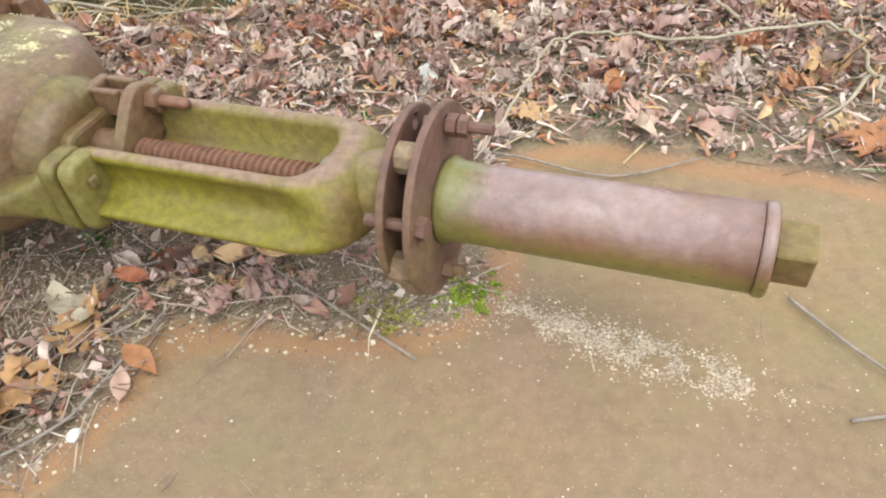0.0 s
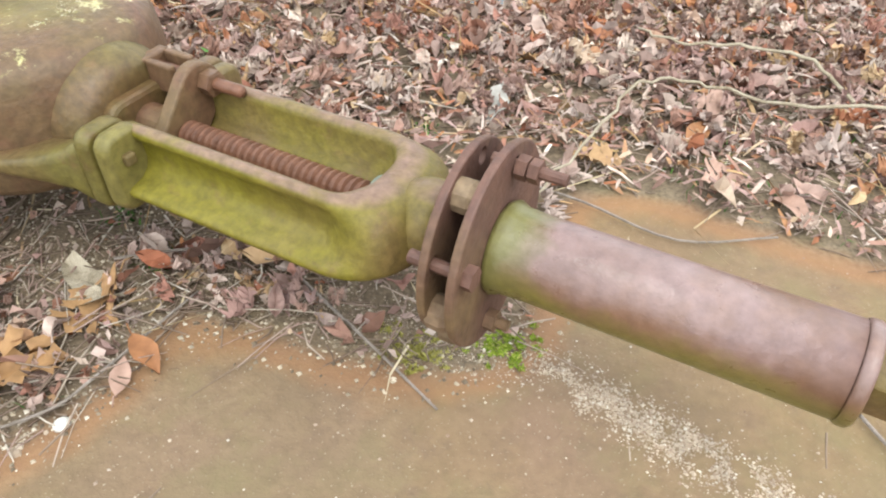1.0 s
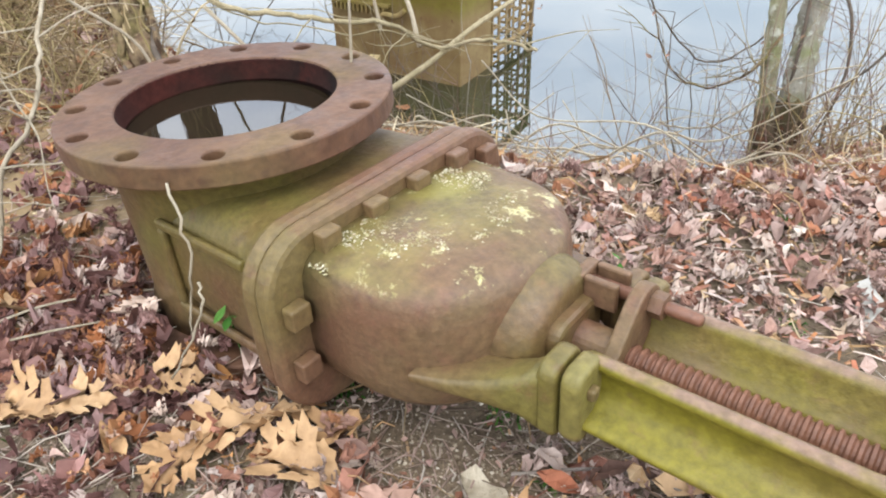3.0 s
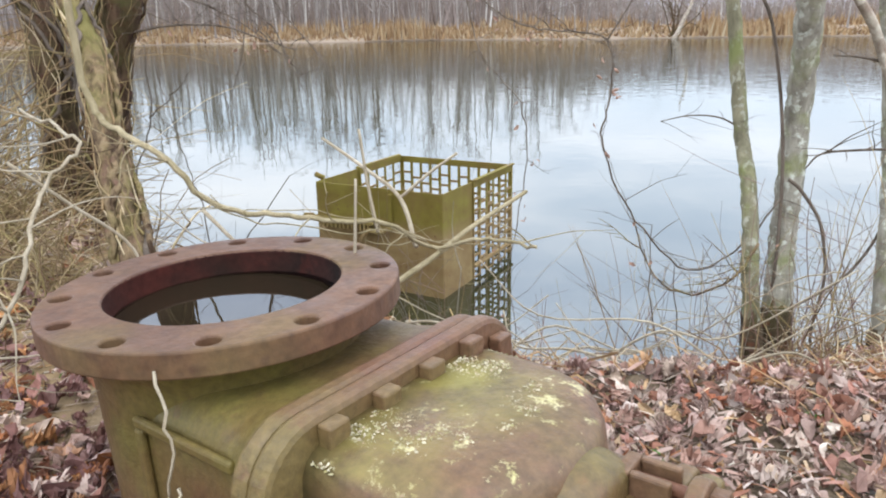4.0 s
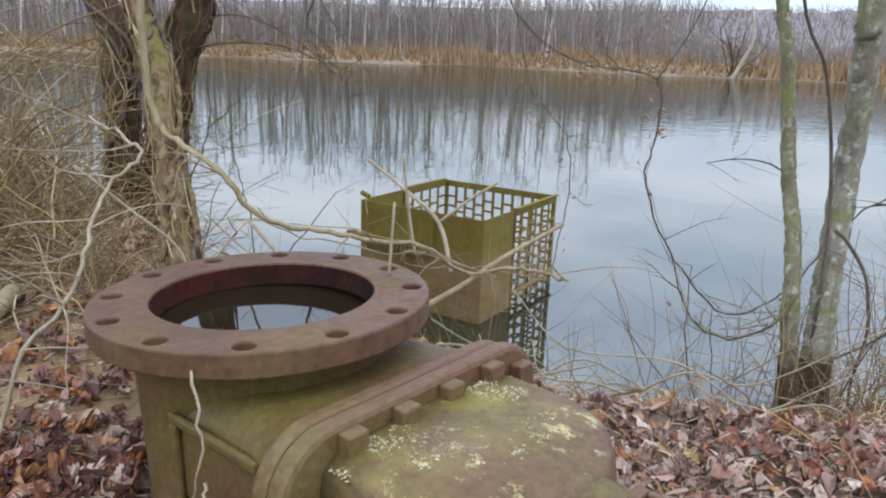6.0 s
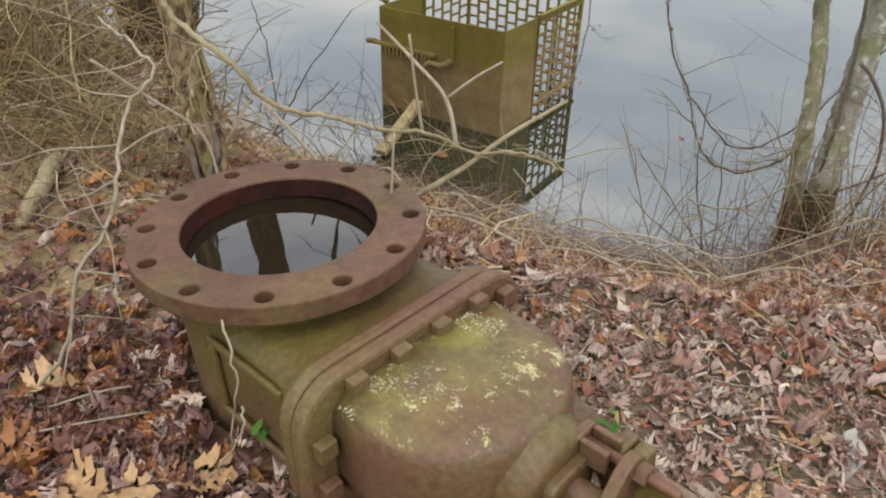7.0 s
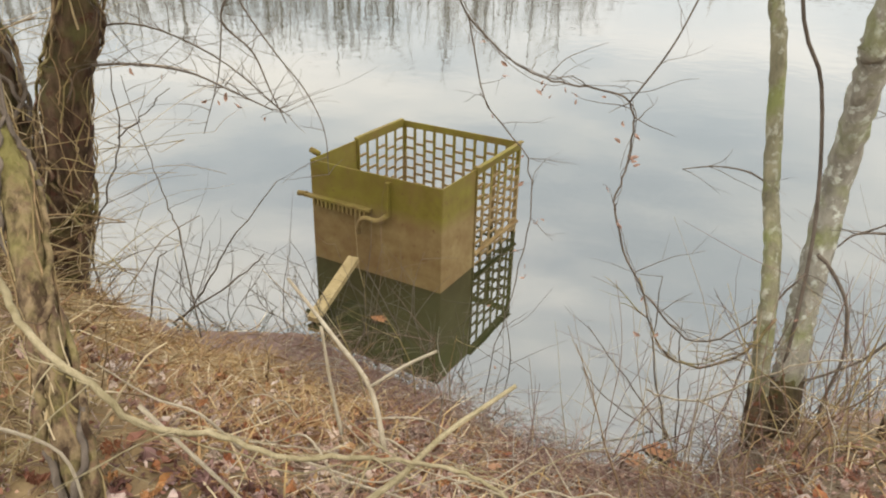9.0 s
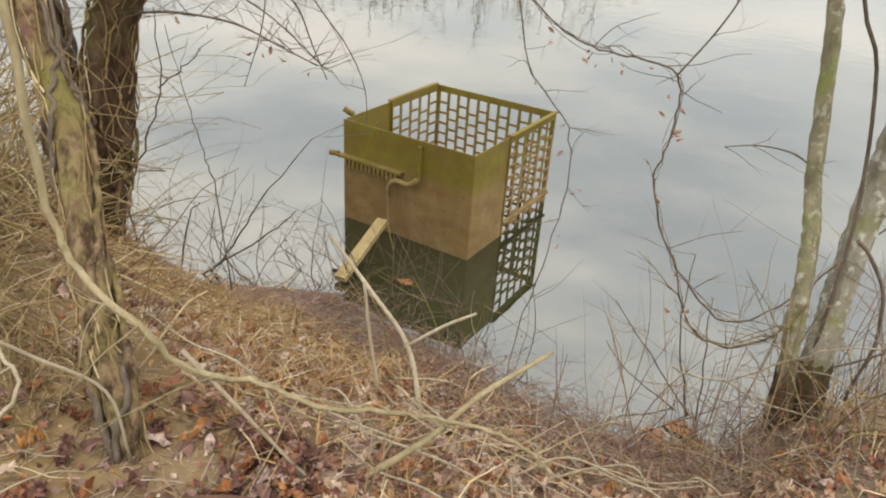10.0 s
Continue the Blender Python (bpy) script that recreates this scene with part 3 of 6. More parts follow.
def height(x, y):
    """The ground's height: a flat bank top, a slope to the pond, its bed, the far marsh and a wooded rise."""
    c, s = crest(x), shore(x)
    if y <= c:
        z = 0.0
        near = min(1.0, max(0.0, (y - 0.9) / 0.8))
        z += 0.03 * near * noise.noise(Vector((x * 2.5, y * 2.5, 1.7))) + 0.006 * noise.noise(Vector((x * 11, y * 11, 4.2)))
        if x > -0.45 and y < 1.2:
            z *= 0.3
        if x < -1.3:
            z += 0.05 * min(1.0, (-1.3 - x))
        if abs(x) > 8 or y < -6:
            z += 0.6 * noise.noise(Vector((x * 0.05, y * 0.05, 0))) * min(1.0, (abs(x) + abs(y)) / 40)
    elif y <= s:
        t = (y - c) / (s - c)
        west = min(1.0, max(0.0, (-1.35 - x) / 0.6))
        z = WATER_Z * ((0.9 * t + 0.1 * t * t) * (1 - west) + (1 - (1 - t) ** 1.75) * west) + 0.05 * noise.noise(Vector((x * 2.2, y * 2.2, 5.0))) * (1 - t)
        hump = math.exp(-(((x - 0.05) / 0.45) ** 2 + ((y - 3.35) / 0.4) ** 2))
        z += 0.10 * hump
        z += 0.16 * math.exp(-(((x + 2.85) / 0.32) ** 2 + ((y - 2.6) / 0.28) ** 2))
    else:
        bed = WATER_Z - min(1.4, 0.33 * (y - s))
        shore_far = FAR_Y + 3.0 * noise.noise(Vector((x * 0.05, 0.3, 0))) - 0.05 * max(0, -x - 30) * 6
        shore_far = max(shore_far, 45.0)
        d = y - shore_far
        if d < -4:
            z = bed
        else:
            z = max(bed, WATER_Z - 0.25 + 0.14 * (d + 4)) if d < 6 else WATER_Z + 1.1 + 0.01 * d
            rise = min(1.0, max(0.0, (y - 150) / 110))
            rise = rise * rise * (3 - 2 * rise)
            z += rise * (15 + 3.0 * noise.noise(Vector((x * 0.012, y * 0.01, 2))) + 1.6 * noise.noise(Vector((x * 0.25, y * 0.2, 7))))
    return z


def steps(lo, hi, fine, far_lo, far_hi):
    inner = list(np.arange(lo, hi + 1e-6, fine))
    out, q, d = [], hi, fine
    while q < far_hi:
        d *= 1.13
        q += d
        out.append(min(q, far_hi))
    pre, q, d = [], lo, fine
    while q > far_lo:
        d *= 1.13
        q -= d
        pre.append(max(q, far_lo))
    return pre[::-1] + inner + out


CLAY = [(-0.42, 0.60), (-0.40, 0.735), (-0.29, 0.745), (-0.14, 0.715), (0.0, 0.745), (0.05, 0.80), (0.07, 1.0), (0.09, 1.11), (0.2, 1.12), (0.33, 1.085),
        (0.53, 1.03), (0.76, 0.94), (1.3, 0.7), (1.8, -0.6), (-0.2, -1.2), (-0.7, -0.4), (-0.62, 0.3), (-0.5, 0.5)]


def signed_in(x, y, poly):
    """Distance to a closed outline, positive inside."""
    best, inside = 1e9, False
    for i in range(len(poly)):
        (ax, ay), (bx, by) = poly[i], poly[(i + 1) % len(poly)]
        dx, dy = bx - ax, by - ay
        t = max(0, min(1, ((x - ax) * dx + (y - ay) * dy) / (dx * dx + dy * dy)))
        best = min(best, math.hypot(x - ax - t * dx, y - ay - t * dy))
        if (ay > y) != (by > y) and x < (bx - ax) * (y - ay) / (by - ay) + ax:
            inside = not inside
    return best if inside else -best


def build_ground():
    xs = steps(-3.6, 1.8, 0.04, -700, 700)
    ys = steps(-0.6, 4.2, 0.04, -700, 900)
    verts = [(x, y, height(x, y)) for y in ys for x in xs]
    w = len(xs)
    faces = [(j * w + i, j * w + i + 1, (j + 1) * w + i + 1, (j + 1) * w + i) for j in range(len(ys) - 1) for i in range(w - 1)]
    me = bpy.data.meshes.new("ground")
    me.from_pydata(verts, [], faces)
    me.update()
    col = me.color_attributes.new("zone", "FLOAT_COLOR", "POINT")
    data = np.zeros((len(verts), 4), dtype=np.float32)
    data[:, 3] = 1
    for i, (x, y, z) in enumerate(verts):
        if -2 < x < 3 and -2 < y < 2:
            data[i, 0] = min(1, max(0, 0.5 + signed_in(x, y, CLAY) / 0.12))
        s = shore(x)
        data[i, 1] = min(1, max(0, 1 - (s - y) / 0.7)) if y > crest(x) else 0
        data[i, 2] = 1 if y > 60 or abs(x) > 60 else 0
    col.data.foreach_set("color", data.ravel())
    me.materials.append(M_GROUND)
    me.polygons.foreach_set("use_smooth", [True] * len(me.polygons))
    return tagged(new("ground", me), "bare brown clay and leaf-strewn earth bank sloping to a pond", "ground", kind="structure")


build_ground()
pond = Acc()
pond.add([(-700, 2.0, WATER_Z), (700, 2.0, WATER_Z), (700, 140, WATER_Z), (-700, 140, WATER_Z)], [(0, 1, 2, 3)])
thing("water", pond, M_POND, "still grey-green pond water mirroring sky and bare trees", "water", kind="structure")

# ---- the gate valve ----
AX, SLOPE = -18.5, 2.4
VALVE = pose(-1.019, 1.087, 0.163, 0, 0, AX) @ pose(0, 0, 0, 0, -SLOPE, 0)
valve = root("gate_valve", "large rusty olive gate valve lying on its side on the bank", "gate valve", VALVE)
I4 = Matrix.Identity(4)


def bolt(parent, m, label="", head=0.021, h=0.020, mat=None):
    a = Acc()
    prism(a, [(head * math.cos(radians(90 * k + 45)), head * math.sin(radians(90 * k + 45))) for k in range(4)], 0, h, 0, m)
    return part("bolt", a, mat or M_JOINT, parent, label, False, 0.003)


def upright(p):
    return Matrix.Translation(p) @ Matrix.Rotation(radians(-90), 4, "Y")


up_fl = part("upper_flange", pierced_disc(0.2415, 0.160, 0.0145, 0.216, 12, 0.144, 0.178, radians(18.5)), M_FLANGE, valve, "open round flange with twelve bolt holes, rusty brown", False, 0.003)
a = Acc()
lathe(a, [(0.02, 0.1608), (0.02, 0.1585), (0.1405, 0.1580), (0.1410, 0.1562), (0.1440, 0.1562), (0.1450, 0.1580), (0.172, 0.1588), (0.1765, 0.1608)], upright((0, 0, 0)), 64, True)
part("bore_seat", a, M_BORE, up_fl, "near-black bore with a raised seat ring")
part("lower_flange", pierced_disc(0.2415, 0.150, 0.0145, 0.216, 12, -0.178, -0.142, radians(18.5)), M_FLANGE, valve, "", False, 0.003)
a = Acc()
lathe(a, [(-0.145, 0.190), (-0.10, 0.180), (0.0, 0.183), (0.09, 0.186), (0.125, 0.196), (0.142, 0.212), (0.142, 0.161), (-0.145, 0.161)], upright((0, 0, 0)), 64, True)
body = part("body", a, M_BODY, valve, "mossy brown cast body")
a = Acc()
rows = []
for x, hw, hh in ((0.02, 0.178, 0.10), (0.12, 0.182, 0.106), (0.21, 0.187, 0.110), (0.242, 0.196, 0.113), (0.265, 0.212, 0.120)):
    rows.append([Vector((x, p + 0.04 * max(0.0, x - 0.02), q - 0.03 * max(0.0, x - 0.02))) for p, q in round_rect(hw, hh, 0.06, 6)])
k = len(rows[0])
a.add([v for r in rows for v in r], [(i * k + j, i * k + (j + 1) % k, (i + 1) * k + (j + 1) % k, (i + 1) * k + j) for i in range(len(rows) - 1) for j in range(k)])
part("body_throat", a, M_BODY, valve)
for sgn in (-1, 1):
    a = Acc()
    y0 = 0.186 if sgn > 0 else -0.1785
    box(a, 0.045, 0.235, min(y0, y0 + 0.010 * sgn), max(y0, y0 + 0.010 * sgn), -0.085, -0.070)
    box(a, 0.045, 0.235, min(y0, y0 + 0.010 * sgn), max(y0, y0 + 0.010 * sgn), 0.055, 0.070)
    box(a, 0.045, 0.060, min(y0, y0 + 0.0102 * sgn), max(y0, y0 + 0.0102 * sgn), -0.0698, 0.0548)
    part("cast_panel_rim", a, M_BODY, valve, "", False, 0.004)
for x0, x1, hw, hh in ((0.264, 0.2915, 0.225, 0.129), (0.2940, 0.322, 0.228, 0.133)):
    a = Acc()
    prism(a, round_rect(hw, hh, 0.078, 7), x0, x1, 0, Matrix.Translation((0, 0.010, -0.005)))
    part("bonnet_flange", a, M_JOINT, valve, "thick rounded oblong flange plate", False, 0.008)
for y in (-0.125, -0.044, 0.037, 0.118, 0.185):
    bolt(valve, Matrix.Translation((0.322, y, 0.106 if y < 0.15 else 0.086)))
    if y > -0.1:
        bolt(valve, Matrix.Translation((0.322, y, -0.118 if y < 0.15 else -0.098)))
for sy in (-1, 1):
    for z in (0.035, -0.045):
        bolt(valve, Matrix.Translation((0.322, sy * 0.198 + 0.010, z)))

def bonnet_outline(inset):
    hw, xe, x0 = 0.167 - inset, 0.555 - inset, 0.318
    out = [(x0, -hw)]
    cx = 0.385
    for k in range(25):
        t = radians(-90 + 180 * k / 24)
        out.append((cx + (xe - cx) * max(0, math.cos(t)) ** 0.82, hw * math.sin(t)))
    out.append((x0, hw))
    return out

a = Acc()
lv = []
for z, ins in ((-0.078, 0.05), (-0.076, 0.03), (-0.070, 0.012), (-0.056, 0.003), (-0.03, 0.0), (0.045, 0.0), (0.072, 0.003), (0.086, 0.009), (0.094, 0.020), (0.099, 0.034), (0.102, 0.07), (0.104, 0.13)):
    lv.append([Vector((x, y, z)) for x, y in bonnet_outline(ins)])
k = len(lv[0])
a.add([v for r in lv for v in r], [(i * k + j, i * k + (j + 1) % k, (i + 1) * k + (j + 1) % k, (i + 1) * k + j) for i in range(len(lv) - 1) for j in range(k)]
      + [tuple(reversed(range(k))), tuple(range((len(lv) - 1) * k, len(lv) * k))])
bonnet = part("bonnet", a, M_BONNET, valve, "domed cast bonnet crusted with cream lichen")
rng = random.Random(4)
a = Acc()
for i in range(2300):
    while True:
        x, y = rng.uniform(0.33, 0.535), rng.uniform(-0.165, 0.165)
        if ((max(0, x - 0.385)) / 0.148) ** 2 + (y / 0.165) ** 2 < 0.95 and 0.85 * math.exp((0.33 - x) / 0.065) + 0.7 * math.exp(-((x - 0.495) ** 2 + (y - 0.03) ** 2) / 0.0009) + 1.15 * noise.noise(Vector((x * 30, y * 30, 3))) - 0.25 * (x > 0.48) - 0.08 > rng.uniform(0.0, 1.0):
            break
    rr = ((max(0, x - 0.385)) / 0.148) ** 2 + (y / 0.165) ** 2
    z = 0.1015 if rr < 0.4 else 0.1015 - 0.016 * (rr - 0.4) / 0.6
    s = 0.0008 + 0.0028 * rng.random() ** 2.5
    n = rng.randint(4, 6)
    pts = [Vector((x + s * rng.uniform(0.5, 1.3) * math.cos(6.28 * q / n), y + s * rng.uniform(0.4, 1.2) * math.sin(6.28 * q / n), z + rng.uniform(-0.001, 0.002))) for q in range(n)]
    a.add(pts + [Vector((x, y, z + 0.0025))], [(q, (q + 1) % n, n) for q in range(n)])
tagged(part("lichen_crust", a, M_LICHEN, bonnet, "cream and yellow flaky lichen", False), kind="stuff")

a = Acc()
lathe(a, [(0.46, 0.096), (0.52, 0.091), (0.555, 0.084), (0.574, 0.076), (0.582, 0.066), (0.582, 0.02), (0.46, 0.02)], I4, 40, True)
part("stuffing_box", a, M_BODY, valve, "smooth thick neck round the stem")
a = Acc()
prism(a, round_rect(0.050, 0.040, 0.020, 5), 0.570, 0.598, 0)
part("stuffing_box_pad", a, M_BODY, valve, "squared end face of the neck", False, 0.006)
for sgn in (-1, 1):
    a = Acc()
    sec = []
    for x, yc, hw, hh in ((0.475, 0.124, 0.038, 0.006), (0.52, 0.117, 0.032, 0.010), (0.560, 0.106, 0.028, 0.018), (0.590, 0.094, 0.026, 0.030), (0.610, 0.086, 0.027, 0.044)):
        sec.append([Vector((x, sgn * yc + p, q - 0.006)) for p, q in round_rect(hw, hh, min(hw, hh) * 0.6, 3)])
    k = len(sec[0])
    a.add([v for r in sec for v in r], [(i * k + j, i * k + (j + 1) % k, (i + 1) * k + (j + 1) % k, (i + 1) * k + j) for i in range(len(sec) - 1) for j in range(k)] + [tuple(range(4 * k, 5 * k))])
    part("bonnet_lug", a, M_BODY, valve, "flared cast lug carrying the yoke")
    a = Acc()
    prism(a, round_rect(0.030, 0.051, 0.019, 6), 0.606, 0.629, 0, Matrix.Translation((0, sgn * 0.082, -0.003)))
    part("lug_pad", a, M_BODY, valve, "flat bolting pad of the bonnet lug", True, 0.006)
    a = Acc()
    prism(a, round_rect(0.029, 0.049, 0.019, 6), 0.6315, 0.656, 0, Matrix.Translation((0, sgn * 0.079, -0.002)))
    part("yoke_lug", a, M_LUG, valve, "rounded bolting lug of the yoke", True, 0.007)
    for z in (0.016,):
        bolt(valve, Matrix.Translation((0.654, sgn * 0.084, z)), head=0.010, h=0.010, mat=M_JOINT)
# two-bolt oval gland follower set aslant round the stem, its bolts and clevises
SLANT = Matrix.Rotation(radians(46), 4, "X")
a = Acc()
prism(a, round_rect(0.088, 0.034, 0.033, 8), 0.640, 0.658, 0, SLANT)
gl = part("gland", a, M_JOINT, valve, "oval two-bolt gland follower round the stem", False, 0.003)
a = Acc()
lathe(a, [(0.595, 0.024), (0.6395, 0.024), (0.6395, 0.0165), (0.595, 0.0165)], I4, 24, True)
part("gland_sleeve", a, M_JOINT, gl, "", False)
for sgn in (-1, 1):
    at = SLANT @ Vector((0, sgn * 0.067, 0))
    a = Acc()
    lathe(a, [(0.578, 0.0085), (0.712, 0.0075), (0.716, 0.005)], Matrix.Translation(at), 12)
    part("gland_bolt", a, M_STEM, valve, "rusted eye bolt")
    a = Acc()
    lathe(a, [(0.6585, 0.016), (0.674, 0.016), (0.675, 0.012)], Matrix.Translation(at), 6)
    part("gland_nut", a, M_JOINT, valve, "", False)
    a = Acc()
    for off in (-0.020, 0.011):
        box(a, 0.582, 0.624, at.y + off, at.y + off + 0.010, at.z - 0.020, at.z + 0.017)
    box(a, 0.566, 0.5822, at.y - 0.0202, at.y + 0.0212, at.z - 0.0202, at.z + 0.0172)
    part("clevis", a, M_JOINT, valve, "square cast clevis", False, 0.003)

# yoke: one casting, two channel arms swept round into a broad domed nose
ARM_SEC = [(-0.020, -0.030), (-0.021, -0.014), (-0.017, -0.009), (-0.008, -0.006), (-0.007, 0.034), (-0.005, 0.042), (0.002, 0.045), (0.009, 0.043), (0.012, 0.037),
           (0.009, 0.030), (0.003, 0.023), (0.002, 0.004), (0.006, -0.008), (0.016, -0.016), (0.034, -0.020), (0.038, -0.024), (0.038, -0.029), (0.034, -0.032)]
NOSE_SEC = [(-0.020, -0.030), (-0.020, -0.014), (-0.020, -0.005), (-0.020, 0.005), (-0.019, 0.034), (-0.015, 0.0425), (-0.005, 0.0455), (0.006, 0.0445), (0.016, 0.041),
            (0.025, 0.036), (0.032, 0.029), (0.037, 0.020), (0.041, 0.010), (0.043, -0.004), (0.044, -0.016), (0.044, -0.022), (0.043, -0.028), (0.036, -0.032)]


def yoke_casting():
    half = [(0.640 + 0.265 * k / 12, 0.058, 0.0) for k in range(13)]
    for k in range(1, 19):
        t = radians(90 * k / 18)
        b = min(1.0, max(0.0, (k + 1) / 11))
        half.append((0.905 + 0.050 * math.sin(t) ** 0.8, 0.058 * math.cos(t) ** 0.72 if k < 18 else 0.0, b * b * (3 - 2 * b)))
    line = [(x, -y, b) for x, y, b in half] + [(x, y, b) for x, y, b in reversed(half[:-1])]
    bm = bmesh.new()
    rings = []
    for i, (x, y, b) in enumerate(line):
        (x0, y0, _), (x1, y1, _) = line[max(0, i - 1)], line[min(len(line) - 1, i + 1)]
        t = Vector((x1 - x0, y1 - y0)).normalized()
        rings.append([bm.verts.new((x + t.y * (o * (1 - b) + p * b), y - t.x * (o * (1 - b) + p * b), z * (1 - b) + q * b)) for (o, z), (p, q) in zip(ARM_SEC, NOSE_SEC)])
    k = len(ARM_SEC)
    for r0, r1 in zip(rings, rings[1:]):
        for j in range(k):
            bm.faces.new((r0[j], r0[(j + 1) % k], r1[(j + 1) % k], r1[j]))
    bm.faces.new(rings[0])
    bm.faces.new(rings[-1])
    bmesh.ops.recalc_face_normals(bm, faces=bm.faces[:])
    return bm


part("yoke", yoke_casting(), M_YOKE, valve, "algae-green yoke of two channel arms with a rounded end")
a = Acc()
lathe(a, [(0.960, 0.020), (0.960, 0.040), (0.990, 0.045), (1.014, 0.045), (1.016, 0.020)], I4, 32, True)
part("nose_boss", a, M_YOKE, valve, "round boss at the end of the yoke")
a = Acc()
lathe(a, [(0.925, 0.0188), (0.925, 0.029), (0.941, 0.029), (0.941, 0.0188)], I4, 24, True)
part("stem_nut", a, M_BRASS, valve, "pale green bronze collar")
a = Acc()
prof = [(0.60, 0.0125)]
x = 0.660
while x < 0.935:
    prof += [(x, 0.0145), (x + 0.0022, 0.0183), (x + 0.0052, 0.0183), (x + 0.0074, 0.0145)]
    x += 0.0098
prof += [(1.04, 0.0125)]
lathe(a, prof, I4, 20)
part("stem", a, M_STEM, valve, "rust-brown threaded stem", False)

# two loose round plates, their long bolts, and the extension tube
P1 = Matrix.Translation((1.031, 0, 0)) @ Euler((0, radians(1), radians(3.5))).to_matrix().to_4x4()
P2 = Matrix.Translation((1.066, 0, 0)) @ Euler((0, radians(0), radians(2))).to_matrix().to_4x4()
ROT = Matrix.Rotation(radians(90), 4, "Y")
pl1 = part("end_plate", pierced_disc(0.100, 0.02, 0.008, 0.083, 4, -0.0045, 0.0045, radians(72), 48), M_PLATE, valve, "rusted round steel plate", False, 0.002)
pl1.matrix_local = P1 @ ROT
pl2 = part("end_plate", pierced_disc(0.106, 0.02, 0.008, 0.083, 4, -0.0045, 0.0045, radians(72), 48), M_PLATE, valve, "rusted round steel plate", False, 0.002)
pl2.matrix_local = P2 @ ROT
for k, (ln, back) in enumerate(((0.055, -0.02), (0.012, -0.05), (0.030, -0.05), (0.042, -0.02))):
    an = radians(72 + 90 * k)
    p = Vector((1.066, 0.083 * math.cos(an), 0.083 * math.sin(an)))
    a = Acc()
    lathe(a, [(back, 0.0072), (ln, 0.0062)], Matrix.Translation(p), 10)
    lathe(a, [(0.006, 0.0125), (0.017, 0.0125)], Matrix.Translation(p), 6)
    if k in (0, 3):
        lathe(a, [(0.019, 0.012), (0.029, 0.012)], Matrix.Translation(p), 6)
    part("plate_bolt", a, M_PLATE, valve, "long rusted bolt with nuts", False)
for k, (y, z, r, l2) in enumerate(((-0.030, 0.072, 0.017, 0.036), (-0.078, -0.035, 0.018, 0.034), (-0.055, -0.078, 0.016, 0.05), (0.06, 0.05, 0.015, 0.03))):
    a = Acc()
    lathe(a, [(1.036, r * 0.8), (1.039, r), (1.054, r * 1.02), (1.060, r * 0.85)], Matrix.Translation((0, y, z)), 10)
    part("spacer", a, M_WOODCHIP if k < 3 else M_STEM, valve, "crusted round spacer between the plates", False)
a = Acc()
lathe(a, [(1.071, 0.046), (1.077, 0.049), (1.086, 0.0448), (1.11, 0.0435), (1.385, 0.0442), (1.385, 0.043), (1.071, 0.03)], I4, 40, True)
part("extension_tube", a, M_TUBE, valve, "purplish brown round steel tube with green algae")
a = Acc()
lathe(a, [(1.386, 0.0), (1.386, 0.0452), (1.389, 0.0466), (1.395, 0.0466), (1.398, 0.0445), (1.400, 0.0)], I4, 40)
part("tube_cap", a, M_TUBE, valve, "raised ring cap")
a = Acc()
prism(a, round_rect(0.0225, 0.0225, 0.003, 2), 1.3995, 1.434, 0, Matrix.Rotation(radians(12), 4, "X"))
part("operating_nut", a, M_YOKE, valve, "square operating nut", False, 0.003)

# rain water standing in the bore
a = Acc()
n = 64
a.add([Vector((0.1565 * math.cos(6.2832 * i / n), 0.1565 * math.sin(6.2832 * i / n), 0)) for i in range(n)], [tuple(range(n))])
thing("rain_water", a, M_RAIN, "dark still rain water standing in the open valve bore", "water", kind="stuff", m=Matrix.Translation(VALVE @ Vector((0, 0, 0.135))))

# ---- the intake box in the pond ----
BOX = pose(-1.86, 4.46, WATER_Z, 0, 0, 170.1)
intake = root("intake_box", "open-topped steel trash rack box stained olive green, standing in the pond", "intake box", BOX)
W, D, TOP, LOW = 0.985, -1.12, 0.705, -0.55
T = 0.008


def plate(x0, x1, y0, y1, z0=LOW, z1=TOP, name="side_plate", label=""):
    a = Acc()
    box(a, min(x0, x1), max(x0, x1), min(y0, y1), max(y0, y1), z0, z1)
    return part(name, a, M_BOX, intake, label, False, 0.002)


# local x runs along the near face, y away from the bank
plate(-T, W + T, -T, 0, label="solid near plate, green above and silt-brown below")
plate(-T, 0, -0.43, -T - 0.001, label="solid plate")
plate(W, W + T, -0.50, -T - 0.001, label="solid plate")


